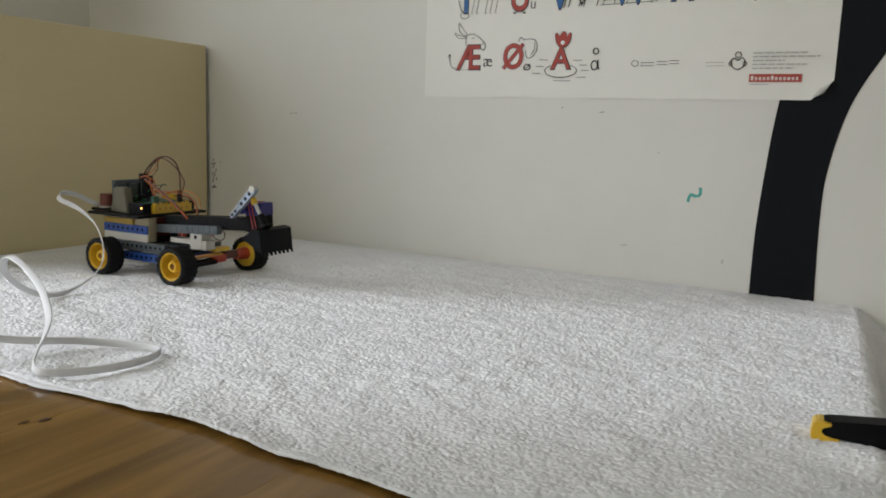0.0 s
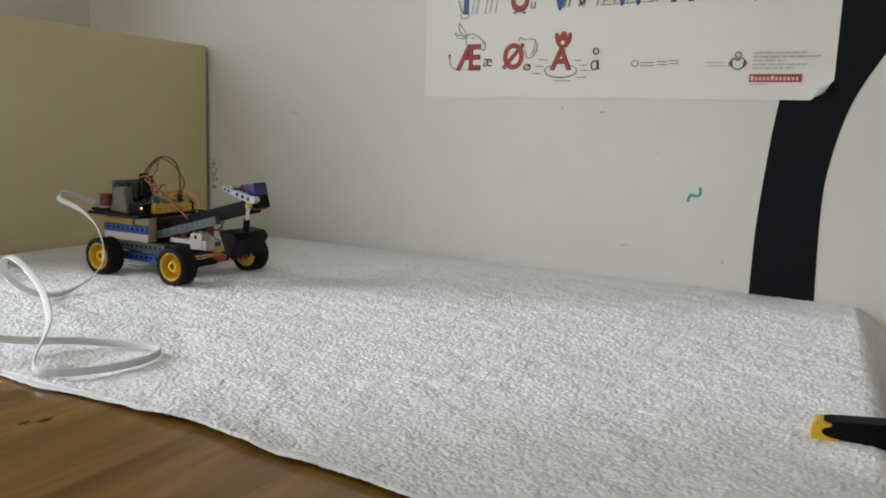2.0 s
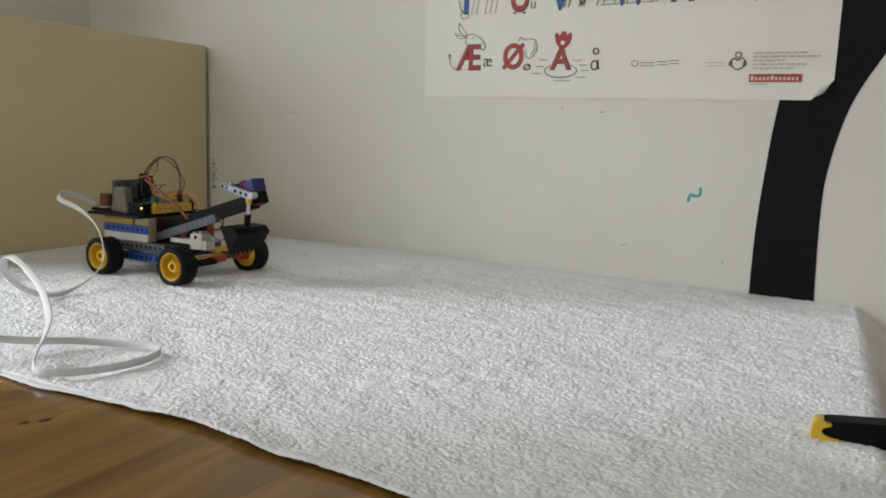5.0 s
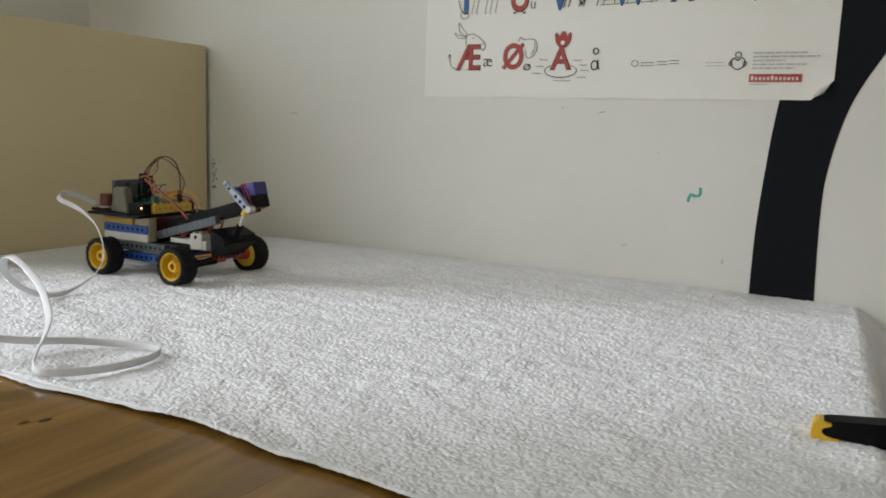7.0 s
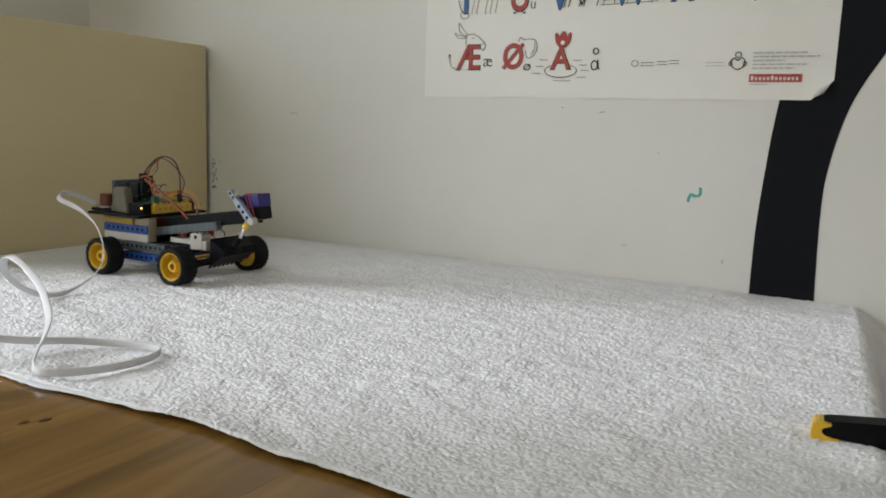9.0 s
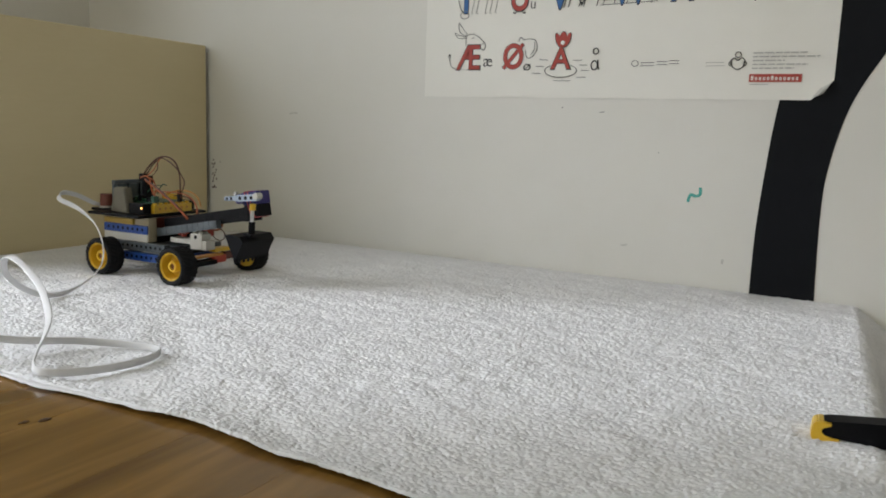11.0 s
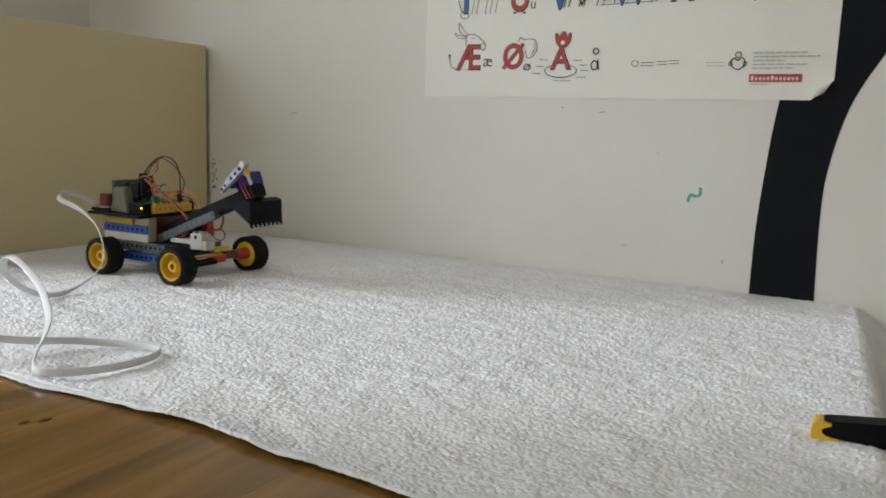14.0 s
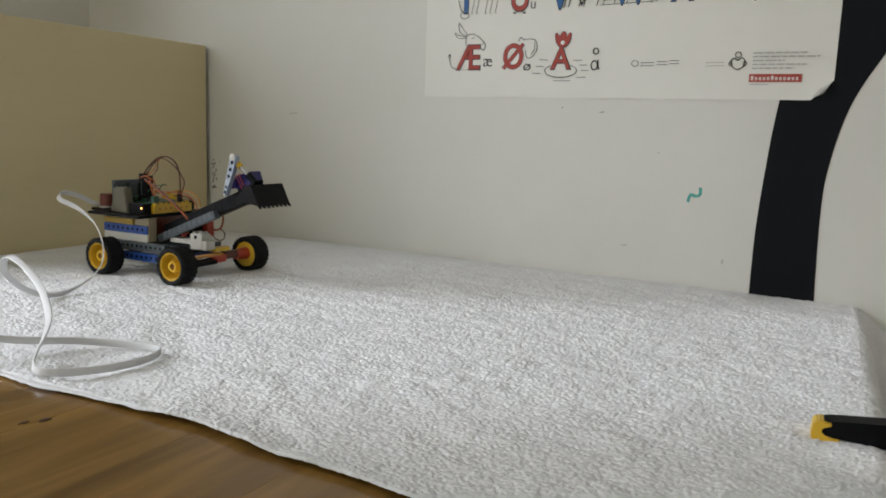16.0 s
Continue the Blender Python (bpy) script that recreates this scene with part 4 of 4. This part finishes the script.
def towel():
    ns, ny = 420, 240
    smax = 1.13
    bm = bmesh.new()
    coarse, ups, verts = np.empty((ns + 1, ny + 1, 3)), np.empty((ns + 1, ny + 1, 3)), []
    for i in range(ns + 1):
        s = -0.003 + (smax + 0.003) * i / ns
        f = front_y(min(s, 0.97))
        for j in range(ny + 1):
            coarse[i, j], ups[i, j] = sheet_point(s, -0.002 + (f + 0.002) * j / ny)
        verts.append([bm.verts.new(p) for p in coarse[i]])
    for i in range(ns):
        for j in range(ny):
            bm.faces.new((verts[i][j], verts[i][j + 1], verts[i + 1][j + 1], verts[i + 1][j]))
    ob = smooth(part("towel", bm, TERRY), 60)
    sol = ob.modifiers.new("thickness", "SOLIDIFY")
    sol.thickness, sol.offset = 0.0008, -1
    tagged(ob, "white terry towel spread over the table and its edge", "towel")
    # looped nap, too fine to pick apart: finest along the front, coarser towards the wall
    rng = np.random.default_rng(4)
    fs = np.arange(0.0, 1.06, 0.00078)
    k = np.linspace(0.0, 1.0, 760)
    fv = 1.0 - (0.62 * (1 - k) + 0.38 * (1 - k) ** 2)
    front = np.array([front_y(min(s, 0.97)) for s in fs]) - 0.0008 * np.array([ease(0.52, 0.62, s) for s in fs])
    bare = np.array([hem(s) for s in fs])
    Y = -0.002 + (front[:, None] + 0.002) * fv[None]
    S = np.repeat(fs[:, None], len(fv), 1)
    u, v = np.clip((S + 0.003) / (smax + 0.003) * ns, 0, ns - 0.001), np.repeat(fv[None] * ny, len(fs), 0).clip(0, ny - 0.001)
    i0, j0 = u.astype(int), v.astype(int)
    fu, fw = (u - i0)[..., None], (v - j0)[..., None]

    def blend(g):
        return (g[i0, j0] * (1 - fu) + g[i0 + 1, j0] * fu) * (1 - fw) + (g[i0, j0 + 1] * (1 - fu) + g[i0 + 1, j0 + 1] * fu) * fw
    base, up_ = blend(coarse), blend(ups)
    base[..., 1] = Y
    soft = loops(S, Y, rng, 0.0022)
    tuft = loops(S + 0.3 * 0.0021, Y, rng, 0.0062)
    inside = np.clip((Y - front[:, None] - bare[:, None]) / 0.0014, 0.0, 1.0)
    round_off = np.sqrt(1 - (1 - inside) ** 2)
    high = (0.0002 + 0.00125 * soft + 0.0007 * tuft + rng.uniform(-0.00012, 0.00012, S.shape)) * round_off - 0.0005 * (1 - round_off)
    side = rng.normal(0, 0.00015, (*S.shape, 3)) * round_off[..., None]
    points = base + up_ * high[..., None] + side
    nv = len(fv)
    idx = np.arange(len(fs) * nv).reshape(len(fs), nv)
    quads = np.stack((idx[:-1, :-1], idx[1:, :-1], idx[1:, 1:], idx[:-1, 1:]), -1).reshape(-1, 4)[:, ::-1]
    me = bpy.data.meshes.new("nap")
    me.vertices.add(points.size // 3)
    me.vertices.foreach_set("co", points.ravel())
    me.loops.add(quads.size)
    me.loops.foreach_set("vertex_index", quads.ravel())
    me.polygons.add(len(quads))
    me.polygons.foreach_set("loop_start", np.arange(0, quads.size, 4))
    me.update(calc_edges=True)
    me.materials.append(TERRY)
    me.shade_smooth()
    nap = new("nap", me)
    nap.parent = ob
    tagged(nap, "looped white cotton nap", kind="stuff")


towel()


# ---- what moves: the arm, the lever on its servo and the bucket ----
# seconds, arm angle, lever angle, bucket pin x and z, bucket angle
MOVES = [
    (0.0, 3.2, 45.6, 0.1281, 0.0947, 32.1),
    (0.1, 3.2, 45.6, 0.1281, 0.0947, 32.1),
    (0.3, 8.0, 53.0, 0.1240, 0.1068, 36.5),
    (0.4, 8.2, 51.0, 0.1243, 0.1060, 35.0),
    (0.5, 8.6, 30.0, 0.1281, 0.0972, 16.4),
    (0.7, 8.6, 30.0, 0.1281, 0.0972, 16.4),
    (0.8, 14.0, 38.0, 0.1244, 0.1120, 24.0),
    (1.0, 14.3, 37.0, 0.1241, 0.1125, 23.5),
    (1.2, 15.0, 5.0, 0.1240, 0.0993, 3.0),
    (1.5, 22.5, 17.6, 0.1177, 0.1153, 14.6),
    (1.6, 22.5, 17.6, 0.1177, 0.1153, 14.6),
    (1.7, 15.8, 7.0, 0.1238, 0.1003, 4.0),
    (1.8, 15.0, 4.0, 0.1240, 0.0990, 1.9),
    (2.0, 15.0, -15.0, 0.1205, 0.0901, -8.2),
    (2.2, 15.0, -15.0, 0.1205, 0.0901, -8.2),
    (2.5, 22.3, 17.0, 0.1198, 0.1142, 9.5),
    (2.7, 22.3, 17.0, 0.1198, 0.1142, 9.5),
    (3.0, 22.5, -8.0, 0.1186, 0.1048, -4.5),
    (3.2, 22.4, -26.0, 0.1127, 0.0955, -12.0),
    (3.3, 22.4, -27.0, 0.1125, 0.0948, -12.4),
    (3.5, 12.5, -47.0, 0.1153, 0.0751, -24.9),
    (3.7, 12.5, -47.0, 0.1153, 0.0751, -24.9),
    (4.0, 22.5, -8.0, 0.1153, 0.1042, -5.2),
    (4.2, 22.5, -8.0, 0.1166, 0.1045, -3.8),
    (6.3, 7.9, -23.0, 0.1243, 0.0786, -9.6),
    (6.5, 9.2, -25.0, 0.1250, 0.0796, -13.9),
    (6.6, 9.3, -41.0, 0.1188, 0.0732, -26.0),
    (6.8, 9.5, -42.0, 0.1185, 0.0728, -26.6),
    (6.9, 15.0, -40.0, 0.1153, 0.0808, -25.6),
    (7.0, 15.5, -40.0, 0.1152, 0.0814, -25.6),
    (7.1, 15.5, -40.0, 0.1152, 0.0814, -25.6),
    (7.2, 9.8, -46.0, 0.1169, 0.0715, -29.0),
    (7.3, 9.5, -47.0, 0.1170, 0.0709, -29.6),
    (7.4, 9.5, -47.0, 0.1170, 0.0709, -29.6),
    (7.5, 3.0, -59.0, 0.1172, 0.0588, -35.1),
    (7.6, 3.0, -59.0, 0.1172, 0.0588, -35.1),
    (7.7, 8.6, -49.0, 0.1169, 0.0692, -30.5),
    (7.8, 9.2, -48.0, 0.1169, 0.0701, -30.3),
    (7.9, 9.2, -48.0, 0.1169, 0.0701, -30.3),
    (8.0, 14.3, -40.0, 0.1155, 0.0795, -27.9),
    (8.1, 14.3, -40.0, 0.1155, 0.0795, -27.9),
    (8.2, 15.0, -36.0, 0.1160, 0.0830, -22.0),
    (8.3, 15.0, -16.0, 0.1210, 0.0906, -9.4),
    (8.4, 15.0, -16.0, 0.1210, 0.0906, -9.4),
    (8.5, 14.7, -13.0, 0.1197, 0.0907, -6.7),
    (8.6, 15.6, -37.0, 0.1155, 0.0826, -21.3),
    (8.7, 16.0, -37.0, 0.1155, 0.0830, -21.0),
    (8.8, 16.0, -37.0, 0.1155, 0.0830, -21.0),
    (8.9, 8.6, -46.5, 0.1170, 0.0669, -31.9),
    (9.0, 8.6, -46.5, 0.1170, 0.0669, -31.9),
    (9.2, 14.6, -40.0, 0.1149, 0.0808, -26.5),
    (11.3, 10.1, 8.0, 0.1270, 0.0919, 1.4),
    (11.5, 14.9, 9.0, 0.1235, 0.0998, 4.5),
    (11.7, 14.5, -6.0, 0.1206, 0.0928, -4.0),
    (11.8, 14.5, -6.0, 0.1206, 0.0928, -4.0),
    (12.0, 15.3, 10.0, 0.1243, 0.0999, 3.7),
    (12.2, 15.0, 5.0, 0.1240, 0.0993, 2.0),
    (12.3, 14.7, -9.0, 0.1212, 0.0932, -4.0),
    (12.5, 14.5, -14.0, 0.1201, 0.0908, -5.7),
    (12.7, 21.5, -8.0, 0.1175, 0.1035, -4.5),
    (12.9, 14.5, -15.0, 0.1210, 0.0901, -7.5),
    (13.0, 14.5, -15.0, 0.1210, 0.0901, -7.5),
    (13.2, 15.0, 4.0, 0.1238, 0.0997, 2.0),
    (13.3, 16.0, 4.0, 0.1232, 0.1003, 2.3),
    (13.4, 15.5, 6.0, 0.1238, 0.1003, 3.0),
    (13.5, 20.5, 18.0, 0.1191, 0.1140, 12.0),
    (13.7, 21.0, 18.0, 0.1191, 0.1140, 12.0),
    (13.8, 21.0, 50.0, 0.1158, 0.1247, 34.1),
    (14.0, 22.1, 43.6, 0.1174, 0.1267, 27.3),
    (14.2, 20.5, 16.0, 0.1203, 0.1115, 10.0),
    (14.3, 20.5, 16.0, 0.1203, 0.1115, 10.0),
    (14.5, 14.7, 9.0, 0.1252, 0.1007, 6.2),
    (14.7, 22.0, 17.0, 0.1195, 0.1142, 10.0),
    (14.8, 22.0, 17.0, 0.1195, 0.1142, 10.0),
    (15.0, 21.8, 43.0, 0.1165, 0.1253, 28.2),
    (15.2, 21.8, 46.0, 0.1158, 0.1260, 31.0),
    (15.3, 22.0, 68.0, 0.1089, 0.1313, 49.4),
    (15.5, 22.1, 72.0, 0.1075, 0.1336, 51.4),
    (16.0, 22.1, 72.0, 0.1071, 0.1333, 52.0),
]


def motions():
    px, pz = 0.022, 0.055
    lx, lz = 0.090, 0.026
    arm_rows, lever_rows, bucket_rows = [], [], []
    for t, a, l, bx, bz, b in MOVES:
        c, s = math.cos(radians(a)), math.sin(radians(a))
        arm_rows.append((t, pose(px, 0, pz, 0, -a, 0)))
        lever_rows.append((t, pose(px + c * lx - s * lz, -0.0185, pz + s * lx + c * lz, 0, -l, 0)))
        bucket_rows.append((t, pose(bx, -0.0150, bz, 0, -b, 0)))
    walk(arm, arm_rows)
    walk(lever, lever_rows)
    walk(bucket, bucket_rows)


motions()
